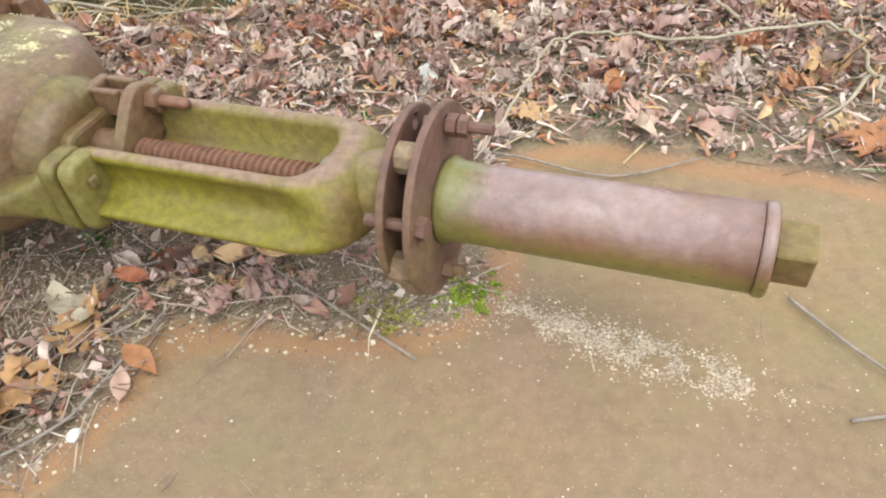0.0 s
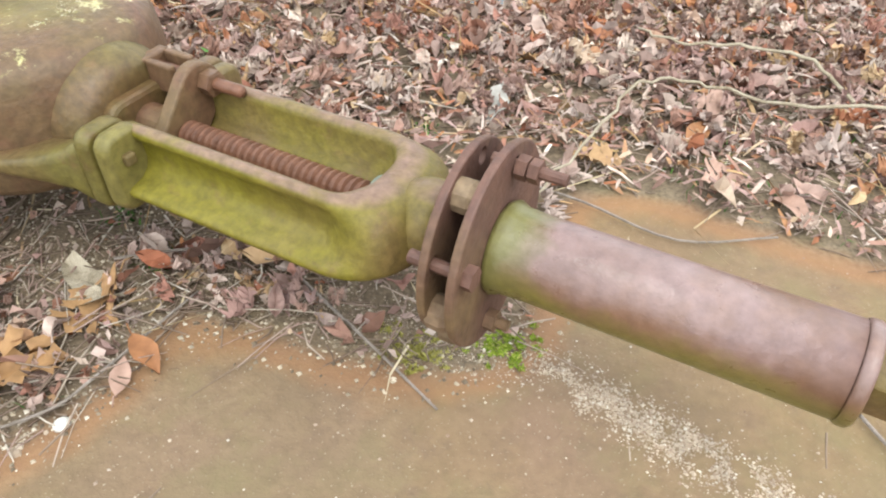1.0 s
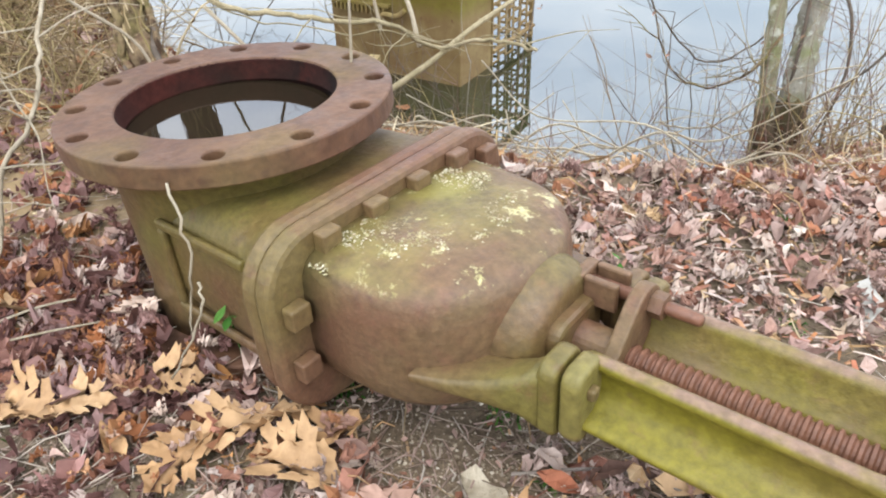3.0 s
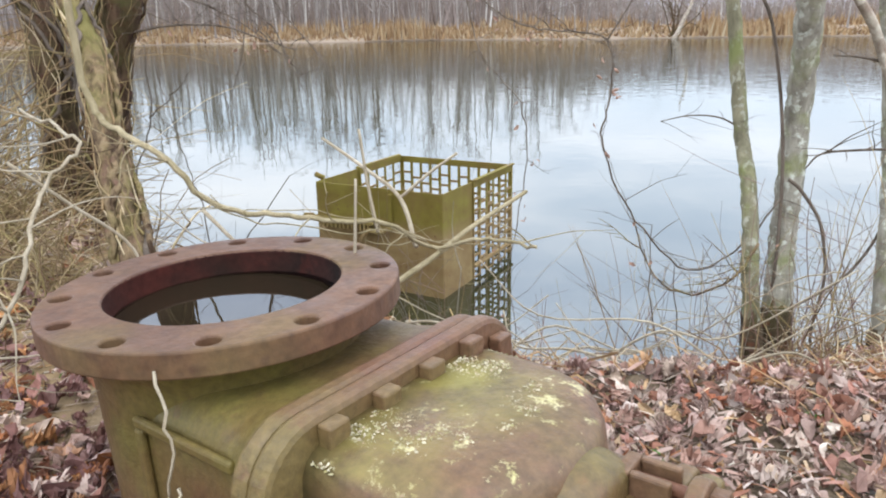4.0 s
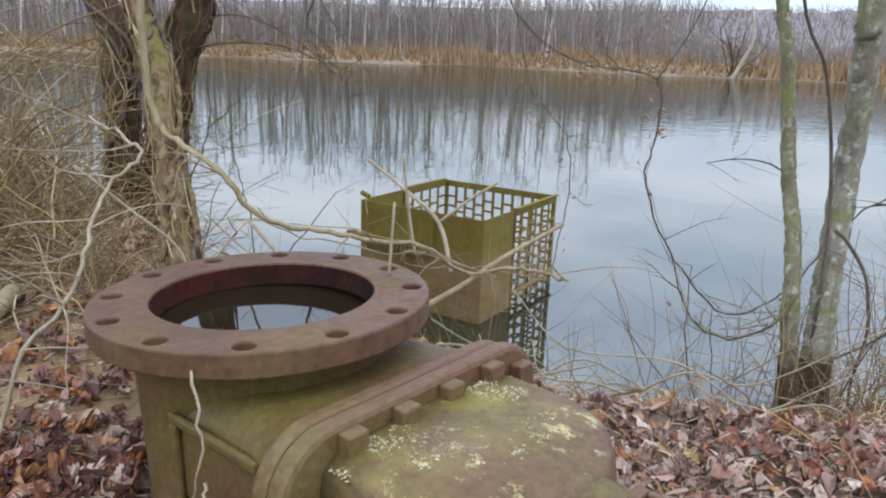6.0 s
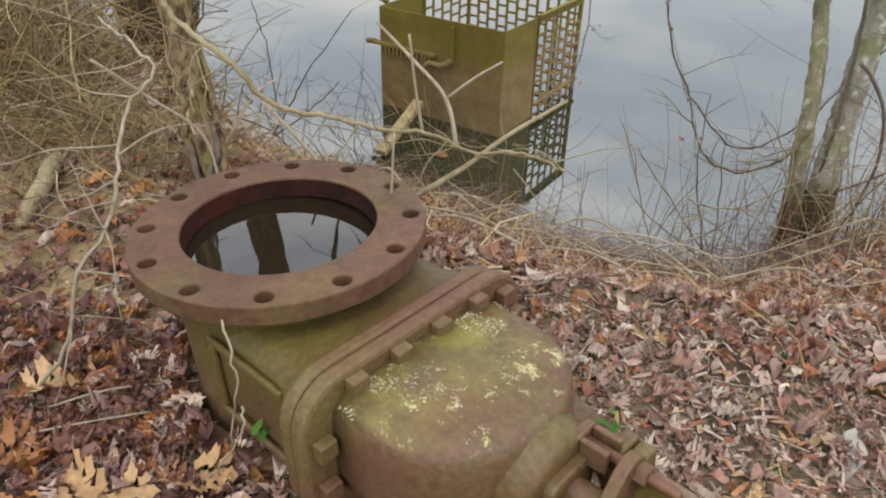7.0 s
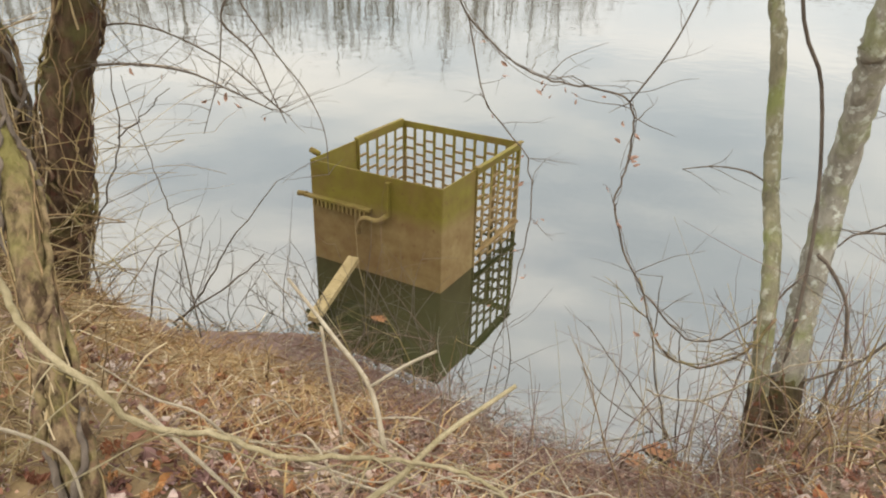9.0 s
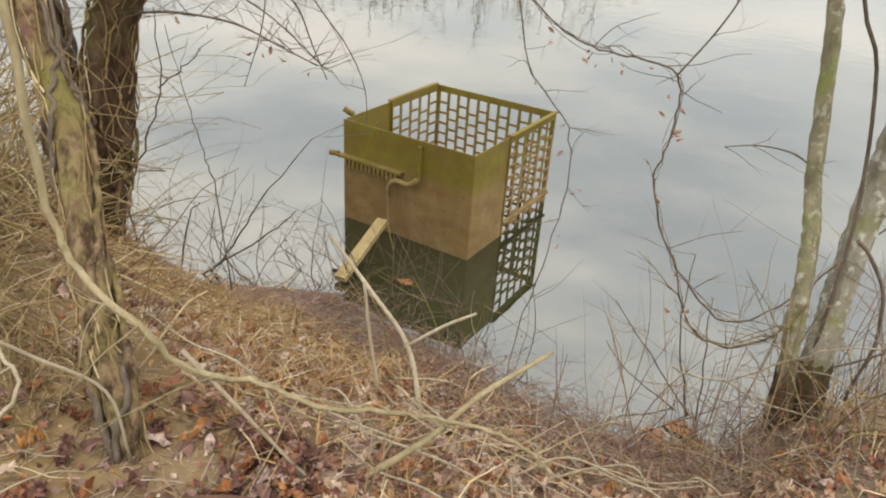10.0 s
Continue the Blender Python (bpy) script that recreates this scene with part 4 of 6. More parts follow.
def rack(p0, p1, cols, name="rack_panel"):
    """A punched steel panel: upright strips with staggered cross bars, each a bar of its own."""
    p0, p1 = Vector(p0), Vector(p1)
    run = (p1 - p0).length
    d = (p1 - p0) / run
    pitch = run / cols
    holder = new(name)
    holder.parent = intake
    holder.empty_display_size = 0.1
    m = Matrix.Translation(p0) @ Matrix(((d.x, -d.y, 0, 0), (d.y, d.x, 0, 0), (0, 0, 1, 0), (0, 0, 0, 1)))
    st, cb = Acc(), Acc()
    box(st, -0.011, 0.011, -0.004, 0.004, LOW, TOP - 0.05)
    ms = mesh_of("upright_bar", st, M_BOX, False)
    box(cb, 0.0112, pitch - 0.0112, -0.0035, 0.0035, -0.009, 0.009)
    mc = mesh_of("cross_bar", cb, M_BOX, False)
    for c in range(cols + 1):
        o = new("upright_bar", ms)
        o.parent = holder
        o.matrix_local = m @ Matrix.Translation((c * pitch, 0, 0))
    for c in range(cols):
        z = TOP - 0.132 - (0.041 if c % 2 else 0.0)
        while z > LOW:
            o = new("cross_bar", mc)
            o.parent = holder
            o.matrix_local = m @ Matrix.Translation((c * pitch, 0, z))
            z -= 0.082
    a = Acc()
    box(a, -0.011, run + 0.011, -0.005, 0.005, TOP - 0.0498, TOP)
    hd = part("rim_strip", a, M_BOX, holder, "", False, 0.002)
    hd.matrix_local = m
    return holder


rack((-T / 2, -0.445, 0), (-T / 2, D, 0), 6)
rack((0.012, D, 0), (W - 0.012, D, 0), 11)
rack((W + T / 2, -0.515, 0), (W + T / 2, D, 0), 5)
for (x, y) in ((0.0, -0.437), (W, -0.507)):
    a = Acc()
    box(a, x - 0.020, x + 0.020, y - 0.005, y + 0.005, LOW, TOP + 0.012)
    part("corner_strip", a, M_BOX, intake, "", False, 0.002)
for x0, x1, y0, y1 in ((-0.03, 0.0, D, -0.44), (W, W + 0.03, D, -0.51)):
    a = Acc()
    box(a, x0, x1, y0, y1, TOP - 0.62, TOP - 0.60)
    part("lower_rail", a, M_BOX, intake, "", False, 0.002)
    a = Acc()
    box(a, x0, x1, y0, y1, TOP + 0.0005, TOP + 0.012)
    part("top_rail", a, M_BOX, intake, "", False, 0.002)
# bracket and comb on the near plate
a = Acc()
box(a, 0.50, 1.03, 0.001, 0.045, TOP - 0.255, TOP - 0.235)
shelf = part("comb_rail", a, M_BOX, intake, "bent ledge with a row of teeth", False, 0.004)
for i in range(13):
    a = Acc()
    box(a, 0.53 + i * 0.034, 0.545 + i * 0.034, 0.028, 0.046, TOP - 0.30, TOP - 0.2352)
    part("tooth", a, M_BOX, shelf, "", False)
a = Acc()
box(a, 0.36, 0.385, 0.0005, 0.03, TOP - 0.26, TOP - 0.03)
part("bracket_bar", a, M_BOX, intake, "", False, 0.003)
a = Acc()
tube(a, spline([(0.37, 0.03, TOP - 0.25), (0.43, 0.05, TOP - 0.29), (0.53, 0.055, TOP - 0.29), (0.58, 0.05, TOP - 0.35), (0.60, 0.02, TOP - 0.42)], 5), 0.02, 0.015, 8)
part("hook", a, M_BOX, intake)
a = Acc()
tube(a, [(W + 0.03, 0.02, TOP - 0.24), (W + 0.10, 0.03, TOP - 0.245)], 0.018, 0.02, 8)
part("pipe_stub", a, M_BOX, intake)
a = Acc()
tube(a, [(W + 0.01, -0.10, TOP + 0.005), (W + 0.075, -0.09, TOP + 0.03)], 0.02, 0.02, 8)
part("pipe_stub", a, M_BOX, intake)

# plank from bank to box
a = Acc()
p0, p1 = Vector((-2.414, 3.84, -1.02)), Vector((-2.424, 4.40, -0.885))
d = (p1 - p0)
mm = Matrix.Translation(p0) @ d.to_track_quat("X", "Z").to_matrix().to_4x4()
box(a, 0, d.length, -0.036, 0.036, -0.018, 0.018)
thing("plank", a, M_PLANK, "weathered yellowish wooden plank leaning from bank to intake box", "plank", smooth=False, m=mm)

# ---- one dry leaf ----
def leaf_mesh(acc, m, size, rng, oak, curl, crumple=0.0):
    """A folded, cupped leaf: an oval blade, or an oak blade of deep toothed lobes round a narrow middle."""
    fold, cup, tw = rng.uniform(0.1, 0.5) * curl, rng.uniform(-0.5, 0.6) * curl, rng.uniform(-0.6, 0.6) * curl
    def place(t, w):
        z = abs(w) * fold + cup * (t - 0.5) ** 2 + tw * w * (t - 0.5) * 2 + (rng.gauss(0, crumple) if crumple else 0)
        return m @ Vector(((t - 0.5) * size, w * size, z * size))
    if not oak:
        half = [(0.0, 0.01), (0.15, 0.12), (0.35, 0.2), (0.55, 0.21), (0.78, 0.13), (1.0, 0.0)]
        n = len(half)
        acc.add([place(t, 0) for t, w in half] + [place(t, w) for t, w in half] + [place(t, -w) for t, w in half],
                [(i, i + 1, n + i + 1, n + i) for i in range(n - 1)] + [(i + 1, i, 2 * n + i, 2 * n + i + 1) for i in range(n - 1)])
        return
    verts, faces = [], []
    strip = [(0.0, 0.012), (0.10, 0.06), (0.21, 0.10), (0.28, 0.085), (0.42, 0.13), (0.48, 0.09), (0.62, 0.13), (0.67, 0.08), (0.79, 0.11), (0.84, 0.07), (0.90, 0.12), (0.93, 0.06), (1.0, 0.004)]
    n = len(strip)
    verts += [place(t, -w) for t, w in strip] + [place(t, 0) for t, w in strip] + [place(t, w) for t, w in strip]
    faces += [(i, i + 1, n + i + 1, n + i) for i in range(n - 1)] + [(n + i, n + i + 1, 2 * n + i + 1, 2 * n + i) for i in range(n - 1)]
    for sgn, off in ((-1, 0), (1, 2 * n)):
        for (a, b, w) in ((1, 2, 0.20), (3, 4, 0.33), (5, 6, 0.38), (7, 8, 0.27)):
            w *= rng.uniform(0.75, 1.2)
            t0, t1 = strip[a][0], strip[b][0]
            sk = rng.uniform(0.05, 0.12)
            ring = [(t0 + 0.005 + sk * 0.4, w * 0.50), (t0 - 0.015 + sk * 0.6, w * 0.76), (t0 + 0.03 + sk * 0.8, w * 0.76), (t1 - 0.03 + sk, w), (t1 - 0.005 + sk, w * 0.82), (t1 + 0.05 + sk, w * 0.82), (t1 + 0.025 + sk * 0.6, w * 0.52)]
            k = len(verts)
            verts += [place(t, sgn * q) for t, q in ring]
            pts = [off + a] + list(range(k, k + len(ring))) + [off + b]
            centre = len(verts)
            verts.append(place((t0 + t1) / 2 + sk * 0.5, sgn * w * 0.55))
            faces += [(pts[i], pts[i + 1], centre) for i in range(len(pts) - 1)] + [(pts[-1], pts[0], centre)]
    acc.add(verts, faces)


# ---- trees ----
def grow(acc, base, direction, length, r, depth, rng, bend=0.35, sides=5, kids=(3, 5), droop=0.0):
    """A bare limb with smaller limbs."""
    d = Vector(direction).normalized()
    pts = [Vector(base)]
    n = 5 if depth else 3
    for i in range(n):
        d = (d + Vector((rng.gauss(0, bend), rng.gauss(0, bend), rng.gauss(0, bend) - droop)) * 0.45).normalized()
        pts.append(pts[-1] + d * (length / n))
    tube(acc, spline(pts, 2), r, r * 0.35, sides, 0.0, 0, False)
    if depth:
        for i in range(rng.randint(*kids)):
            q = rng.uniform(0.3, 1.0) * (len(pts) - 1)
            j = min(int(q), len(pts) - 2)
            p = pts[j].lerp(pts[j + 1], q - j)
            e = (d * 0.6 + Vector((rng.gauss(0, 0.7), rng.gauss(0, 0.7), rng.gauss(0.15, 0.5)))).normalized()
            grow(acc, p, e, length * rng.uniform(0.4, 0.65), r * 0.5, depth - 1, rng, bend, max(3, sides - 1), kids, droop)


def tree(name, path, r0, r1, mat, label, limbs, seed, extra=4.0, limb_len=1.6, depth=2, sides=12, lift=0.5, wound=0, collar=0):
    """A tapered bare trunk along a path that goes on upward, with limbs above."""
    rng = random.Random(seed)
    ob = root(name, label, "tree", Matrix.Translation(path[0]))
    inv = Matrix.Translation(-Vector(path[0]))
    p = [Vector(q) for q in path]
    d = (p[-1] - p[-2]).normalized()
    d = (d + Vector((0, 0, lift))).normalized()
    for k in range(4):
        d = (d + Vector((rng.gauss(0, 0.08), rng.gauss(0, 0.08), 0.12))).normalized()
        p.append(p[-1] + d * extra / 4)
    s = [inv @ q for q in spline(p, 12)]
    sides = 16
    a = Acc()
    s0 = [s[0] - Vector((0, 0, 0.12))] + s
    tube(a, s0, r0, r1, sides, 0.15, seed)
    # root flare
    for i in range(sides * 2):
        c = s0[i // sides]
        a.v[i] = c + (a.v[i] - c) * (1.55 if i < sides else 1.3)
    part("trunk", a, mat, ob)
    # separate mossy sleeve, darker than the trunk, round its lowest stretch
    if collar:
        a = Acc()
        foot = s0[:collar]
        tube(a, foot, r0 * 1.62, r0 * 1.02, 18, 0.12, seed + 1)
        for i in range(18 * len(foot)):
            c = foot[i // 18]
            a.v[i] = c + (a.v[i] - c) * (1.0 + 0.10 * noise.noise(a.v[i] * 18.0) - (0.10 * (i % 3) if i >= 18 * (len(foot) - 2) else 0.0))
        part("foot_sleeve", a, M_BARK_FOOT, ob, "dark mossy sleeve round the foot of the trunk")
    for v in range(wound):
        ph, turns = rng.uniform(0, 6.28), rng.uniform(0.8, 2.2) * rng.choice((-1, 1))
        m0 = int(len(s) * 0.62)
        pts = []
        for i in range(m0):
            r = r0 + (r1 - r0) * i / len(s) + 0.006
            an = ph + turns * 6.28 * i / m0 + rng.gauss(0, 0.12)
            pts.append(s[i] + Vector((r * math.cos(an), r * math.sin(an), 0)) * rng.uniform(1.0, 1.2))
        a = Acc()
        tube(a, spline(pts, 2), rng.uniform(0.007, 0.013), 0.004, 6, 0.1, v)
        part("climbing_vine", a, rng.choice((M_BARK_DARK, M_BARK_TAN, M_VINE, M_BARK_TAN)), ob)
    if wound:
        a = Acc()
        for v in range(wound * 22):
            i0 = rng.randint(0, int(len(s) * 0.5))
            an, pts = rng.uniform(0, 6.28), []
            for i in range(i0, min(len(s), i0 + rng.randint(6, 16)), 2):
                an += rng.gauss(0, 0.3)
                r = (r0 + (r1 - r0) * i / len(s)) * rng.uniform(1.02, 1.3)
                pts.append(s[i] + Vector((r * math.cos(an), r * math.sin(an), 0)))
            if len(pts) > 2:
                tube(a, spline(pts, 2), rng.uniform(0.0015, 0.004), 0.001, 4, 0, 0, False)
        tagged(part("clinging_tangle", a, M_BRAMBLE, ob, "tangle of thin clinging stems"), kind="stuff")
    for i in range(limbs):
        a = Acc()
        q = s0[int(len(s0) * rng.uniform(0.60, 0.98))]
        an = rng.uniform(0, 6.28)
        grow(a, q, (math.cos(an), math.sin(an), rng.uniform(0.2, 0.9)), limb_len * rng.uniform(0.6, 1.2), r1 * 0.6, depth, rng)
        part("limb", a, mat, ob)
    return ob


tree("dark_tree", [(-2.83, 2.6, -0.32), (-2.74, 2.6, -0.05), (-2.66, 2.6, 0.20), (-2.57, 2.6, 0.58), (-2.44, 2.6, 0.95)], 0.088, 0.058, M_BARK_DARK,
     "dark rough-barked bare tree wrapped in vines at the water's edge", 30, 11, 5.0, 2.0, wound=5)
tree("dark_tree", [(-2.84, 2.57, -0.20), (-2.86, 2.58, 0.30), (-2.88, 2.6, 0.71), (-3.01, 2.6, 0.99)], 0.068, 0.046, M_BARK_DARK,
     "dark leaning bare stem growing from the same stool", 20, 12, 4.0, 1.8, wound=4)
tree("tan_tree", [(-1.55, 1.53, -0.03), (-1.66, 1.60, 0.20), (-1.75, 1.67, 0.38), (-1.89, 1.80, 0.63), (-2.02, 1.88, 0.9)], 0.036, 0.028, M_BARK_TAN,
     "tan ridged-bark leaning young tree with green moss", 26, 13, 4.5, 1.5, wound=4)
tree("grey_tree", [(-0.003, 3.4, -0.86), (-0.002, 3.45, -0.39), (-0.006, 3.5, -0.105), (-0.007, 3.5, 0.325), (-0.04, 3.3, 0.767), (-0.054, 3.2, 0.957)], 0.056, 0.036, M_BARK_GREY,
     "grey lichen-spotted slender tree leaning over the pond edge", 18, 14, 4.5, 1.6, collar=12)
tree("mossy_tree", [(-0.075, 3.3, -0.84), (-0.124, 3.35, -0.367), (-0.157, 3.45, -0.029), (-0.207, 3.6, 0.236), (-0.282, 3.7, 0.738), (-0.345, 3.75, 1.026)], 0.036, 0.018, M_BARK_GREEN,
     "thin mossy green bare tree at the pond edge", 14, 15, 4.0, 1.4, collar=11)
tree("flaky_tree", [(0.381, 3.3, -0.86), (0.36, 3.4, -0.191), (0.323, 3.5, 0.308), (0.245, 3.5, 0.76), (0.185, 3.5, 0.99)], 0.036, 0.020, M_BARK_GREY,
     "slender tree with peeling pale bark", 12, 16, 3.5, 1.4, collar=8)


def vine(name, pts, r0, r1, mat, label, category="vine", steps_=5, twigs=0, seed=0, wob=0.0, sides=7, fuzz=0, leaves=0):
    rng = random.Random(seed)
    s = spline(pts, steps_)
    if wob:
        s = [s[0]] + [q + Vector((rng.gauss(0, wob), rng.gauss(0, wob), rng.gauss(0, wob))) for q in s[1:-1]] + [s[-1]]
    base = s[0].copy()
    a = Acc()
    tube(a, [q - base for q in s], r0, r1, sides, 0.08, seed)
    if not twigs and not fuzz:
        return thing(name, a, mat, label, category, m=Matrix.Translation(base))
    ob = root(name, label, category, Matrix.Translation(base))
    part("stem", a, mat, ob)
    for i in range(fuzz):
        lo = rng.randint(0, len(s) // 2)
        hi = min(len(s), lo + rng.randint(len(s) // 4, len(s) * 3 // 4))
        off = Vector((0, 0, 0))
        pts = []
        for q in s[lo:hi:2]:
            off = off * 0.7 + Vector((rng.gauss(0, 0.008), rng.gauss(0, 0.008), rng.gauss(0, 0.008)))
            pts.append(q - base + off)
        if len(pts) > 2:
            a = Acc()
            tube(a, spline(pts, 3), rng.uniform(0.0011, 0.002), 0.001, 4, 0, 0, False)
            part("tendril", a, mat, ob)
    for i in range(leaves):
        q = s[rng.randint(len(s) // 6, len(s) - 2)] - base
        a = Acc()
        leaf_mesh(a, Matrix.Translation(q + Vector((rng.gauss(0, 0.035), rng.gauss(0, 0.02), -rng.uniform(0.01, 0.07)))) @ Euler((rng.uniform(0, 6.28), rng.uniform(0, 6.28), 0)).to_matrix().to_4x4(), rng.uniform(0.018, 0.035), rng, False, 2.0, 0.06)
        part("dry_leaf", a, M_LEAF_PINK, ob)
    for i in range(twigs):
        q = s[rng.randint(1, len(s) - 1)] - base
        an = rng.uniform(0, 6.28)
        a = Acc()
        grow(a, q, (math.cos(an), math.sin(an), rng.uniform(-0.2, 0.8)), rng.uniform(0.1, 0.3), max(0.0016, r1 * 0.5), 1, rng, 0.3, 4, (0, 2))
        part("side_twig", a, mat, ob)
    return ob


vine("bough", [(-1.74, 1.60, 1.0), (-1.70, 1.57, 0.78), (-1.69, 1.56, 0.60), (-1.65, 1.545, 0.51), (-1.54, 1.50, 0.47), (-1.438, 1.495, 0.42), (-1.355, 1.53, 0.32), (-1.27, 1.58, 0.297), (-1.13, 1.575, 0.295),
               (-1.015, 1.63, 0.282), (-0.955, 1.74, 0.20), (-0.85, 1.72, 0.235), (-0.766, 1.70, 0.24), (-0.70, 1.655, 0.248)], 0.0085, 0.0035, M_TWIG_OLIVE, "olive-tan bare bough bending low over the bank", "branch", twigs=16, seed=3, wob=0.0022, fuzz=2)
vine("bare_branch", [(-1.037, 1.62, 0.123), (-0.953, 1.71, 0.177), (-0.889, 1.82, 0.227), (-0.779, 1.93, 0.298)], 0.0075, 0.005, M_TWIG_OLIVE, "pale broken branch lying across the bough", "branch", seed=4)
vine("bare_branch", [(-0.998, 1.76, 0.191), (-1.061, 1.826, 0.288), (-1.184, 1.9, 0.34), (-1.35, 2.0, 0.394)], 0.006, 0.004, M_TWIG_PALE, "bleached forked twig rising from the bough", "branch", seed=5)
vine("bare_branch", [(-1.061, 1.826, 0.288), (-0.99, 1.84, 0.35), (-0.926, 1.85, 0.396)], 0.004, 0.003, M_TWIG_PALE, "bleached side twig of the fork", "branch", seed=6)
vine("bare_branch", [(-1.084, 1.74, 0.226), (-1.109, 1.75, 0.342), (-1.128, 1.76, 0.458)], 0.0045, 0.003, M_TWIG_PALE, "thin bleached upright twig", "branch", seed=7)
vine("bare_branch", [(-1.45, 1.6, 0.292), (-1.307, 1.62, 0.142), (-1.225, 1.64, 0.041), (-1.123, 1.66, -0.058)], 0.005, 0.003, M_TWIG_PALE, "bleached twig hanging into the dry grass", "branch", seed=8)
vine("twig", [(-0.905, 1.246, 0.30), (-0.903, 1.25, 0.354), (-0.896, 1.25, 0.46)], 0.003, 0.002, M_TWIG_PALE, "thin pale twig standing in a flange bolt hole", "twig", seed=9)
vine("bare_branch", [(-1.608, 1.32, 0.541), (-1.474, 1.27, 0.517), (-1.388, 1.225, 0.494), (-1.389, 1.15, 0.449), (-1.334, 1.05, 0.382), (-1.318, 1.0, 0.311), (-1.324, 0.92, 0.253), (-1.340, 0.87, 0.134),
                     (-1.40, 0.83, 0.03)], 0.0028, 0.0040, M_TWIG_PALE, "long crooked bleached stick rising out of the leaves", "branch", twigs=12, seed=10, wob=0.003)
vine("bare_branch", [(-1.702, 1.35, 0.43), (-1.634, 1.42, 0.333), (-1.563, 1.5, 0.217), (-1.533, 1.5, 0.05)], 0.004, 0.003, M_TWIG_PALE, "thin pale twig leaning over bare earth", "branch", seed=11)
vine("twig", [(-0.956, 0.855, 0.327), (-0.927, 0.83, 0.261), (-0.943, 0.825, 0.176), (-0.957, 0.825, 0.10)], 0.0020, 0.0014, M_TWIG_PALE, "pale curved twig leaning on the valve body", "twig", wob=0.002, seed=12)
vine("twig", [(-0.91, 0.815, 0.217), (-0.906, 0.8, 0.176), (-0.99, 0.8, 0.04)], 0.0020, 0.0014, M_TWIG_PALE, "pale curved twig leaning on the valve body", "twig", wob=0.002, seed=13)
vine("hanging_vine", [(-1.75, 3.13, 1.9), (-1.55, 3.13, 1.25), (-1.363, 3.13, 0.937), (-1.238, 3.13, 0.781), (-1.094, 3.13, 0.689), (-0.975, 3.13, 0.653), (-0.86, 3.13, 0.646), (-0.737, 3.13, 0.612), (-0.713, 3.13, 0.49),
                      (-0.724, 3.13, 0.348), (-0.741, 3.13, 0.245), (-0.681, 3.13, 0.076), (-0.559, 3.15, -0.118), (-0.375, 3.25, -0.306), (-0.166, 3.4, -0.219), (-0.043, 3.42, -0.023)], 0.0030, 0.0040, M_VINE,
     "dark hanging vine looping between the trees over the pond", twigs=26, seed=14, fuzz=3, wob=0.003, leaves=26)
vine("hanging_vine", [(-0.737, 3.13, 0.612), (-0.643, 3.13, 0.775), (-0.576, 3.13, 0.949), (-0.40, 3.2, 1.5)], 0.0032, 0.0026, M_VINE, "thin grey vine rising to a limb", seed=15, twigs=4)
vine("hanging_vine", [(-1.3, 3.13, 0.85), (-1.229, 3.13, 0.569), (-1.064, 3.13, 0.373), (-1.038, 3.13, 0.147), (-1.083, 3.13, -0.196), (-1.158, 3.13, -0.59), (-1.17, 3.15, -1.02)], 0.0028, 0.002, M_VINE, "thin dark vine hanging to the water", twigs=14, seed=16, wob=0.004, leaves=14)
vine("hanging_vine", [(-0.032, 3.4, -0.6), (-0.032, 3.42, -0.217), (-0.058, 3.44, 0.207), (-0.145, 3.45, 0.658), (-0.284, 3.4, 0.991), (-0.5, 3.4, 2.2)], 0.0075, 0.0065, M_VINE, "black woody vine climbing between two slender trees", seed=17)
vine("hanging_vine", [(-0.62, 3.2, -0.05), (-0.52, 3.2, -0.30), (-0.38, 3.22, -0.40), (-0.2, 3.3, -0.34), (-0.11, 3.36, -0.2)], 0.0028, 0.006, M_BARK_TAN, "brown woody vine looping below the slender trees", seed=18, twigs=10, fuzz=4, wob=0.003)
vine("bare_branch", [(-2.58, 2.6, 0.64), (-2.47, 2.6, 0.665), (-2.27, 2.6, 0.692), (-2.05, 2.6, 0.687), (-1.89, 2.6, 0.642), (-1.75, 2.6, 0.60)], 0.006, 0.002, M_VINE, "thin grey limb with drooping twigs over the water", "branch", twigs=34, seed=71, leaves=8)
vine("bare_branch", [(-2.62, 2.62, 0.72), (-2.35, 2.7, 0.80), (-2.1, 2.8, 0.70), (-1.9, 2.9, 0.5)], 0.0045, 0.0018, M_VINE, "thin drooping grey limb over the water", "branch", twigs=24, seed=72)
vine("drooping_branch", [(-2.3, 2.9, 1.6), (-2.18, 3.0, 1.04), (-2.15, 3.0, 0.91), (-2.2, 3.0, 0.78), (-2.08, 3.0, 0.68), (-2.02, 3.0, 0.55), (-1.96, 3.0, 0.43)], 0.007, 0.002, M_VINE, "thin dark drooping branch with twigs over the pond", "branch", twigs=16, seed=73)
vine("drooping_branch", [(-2.15, 3.0, 0.91), (-2.07, 3.0, 0.79), (-1.97, 3.0, 0.67), (-1.87, 3.0, 0.56), (-1.8, 3.0, 0.42), (-1.79, 3.0, 0.25)], 0.0035, 0.0015, M_VINE, "thin dark drooping twig over the pond", "branch", twigs=10, seed=74)
vine("drooping_branch", [(-2.2, 3.0, 0.78), (-2.24, 3.0, 0.58), (-2.34, 3.0, 0.34)], 0.003, 0.0015, M_VINE, "thin dark drooping twig over the pond", "branch", twigs=6, seed=75)
vine("drooping_branch", [(-2.45, 3.0, 1.4), (-2.59, 3.0, 1.06), (-2.70, 3.0, 0.86), (-2.79, 3.0, 0.68), (-2.93, 3.0, 0.48)], 0.007, 0.003, M_TWIG_OLIVE, "curved olive drooping branch beside the dark tree", "branch", twigs=14, seed=76)
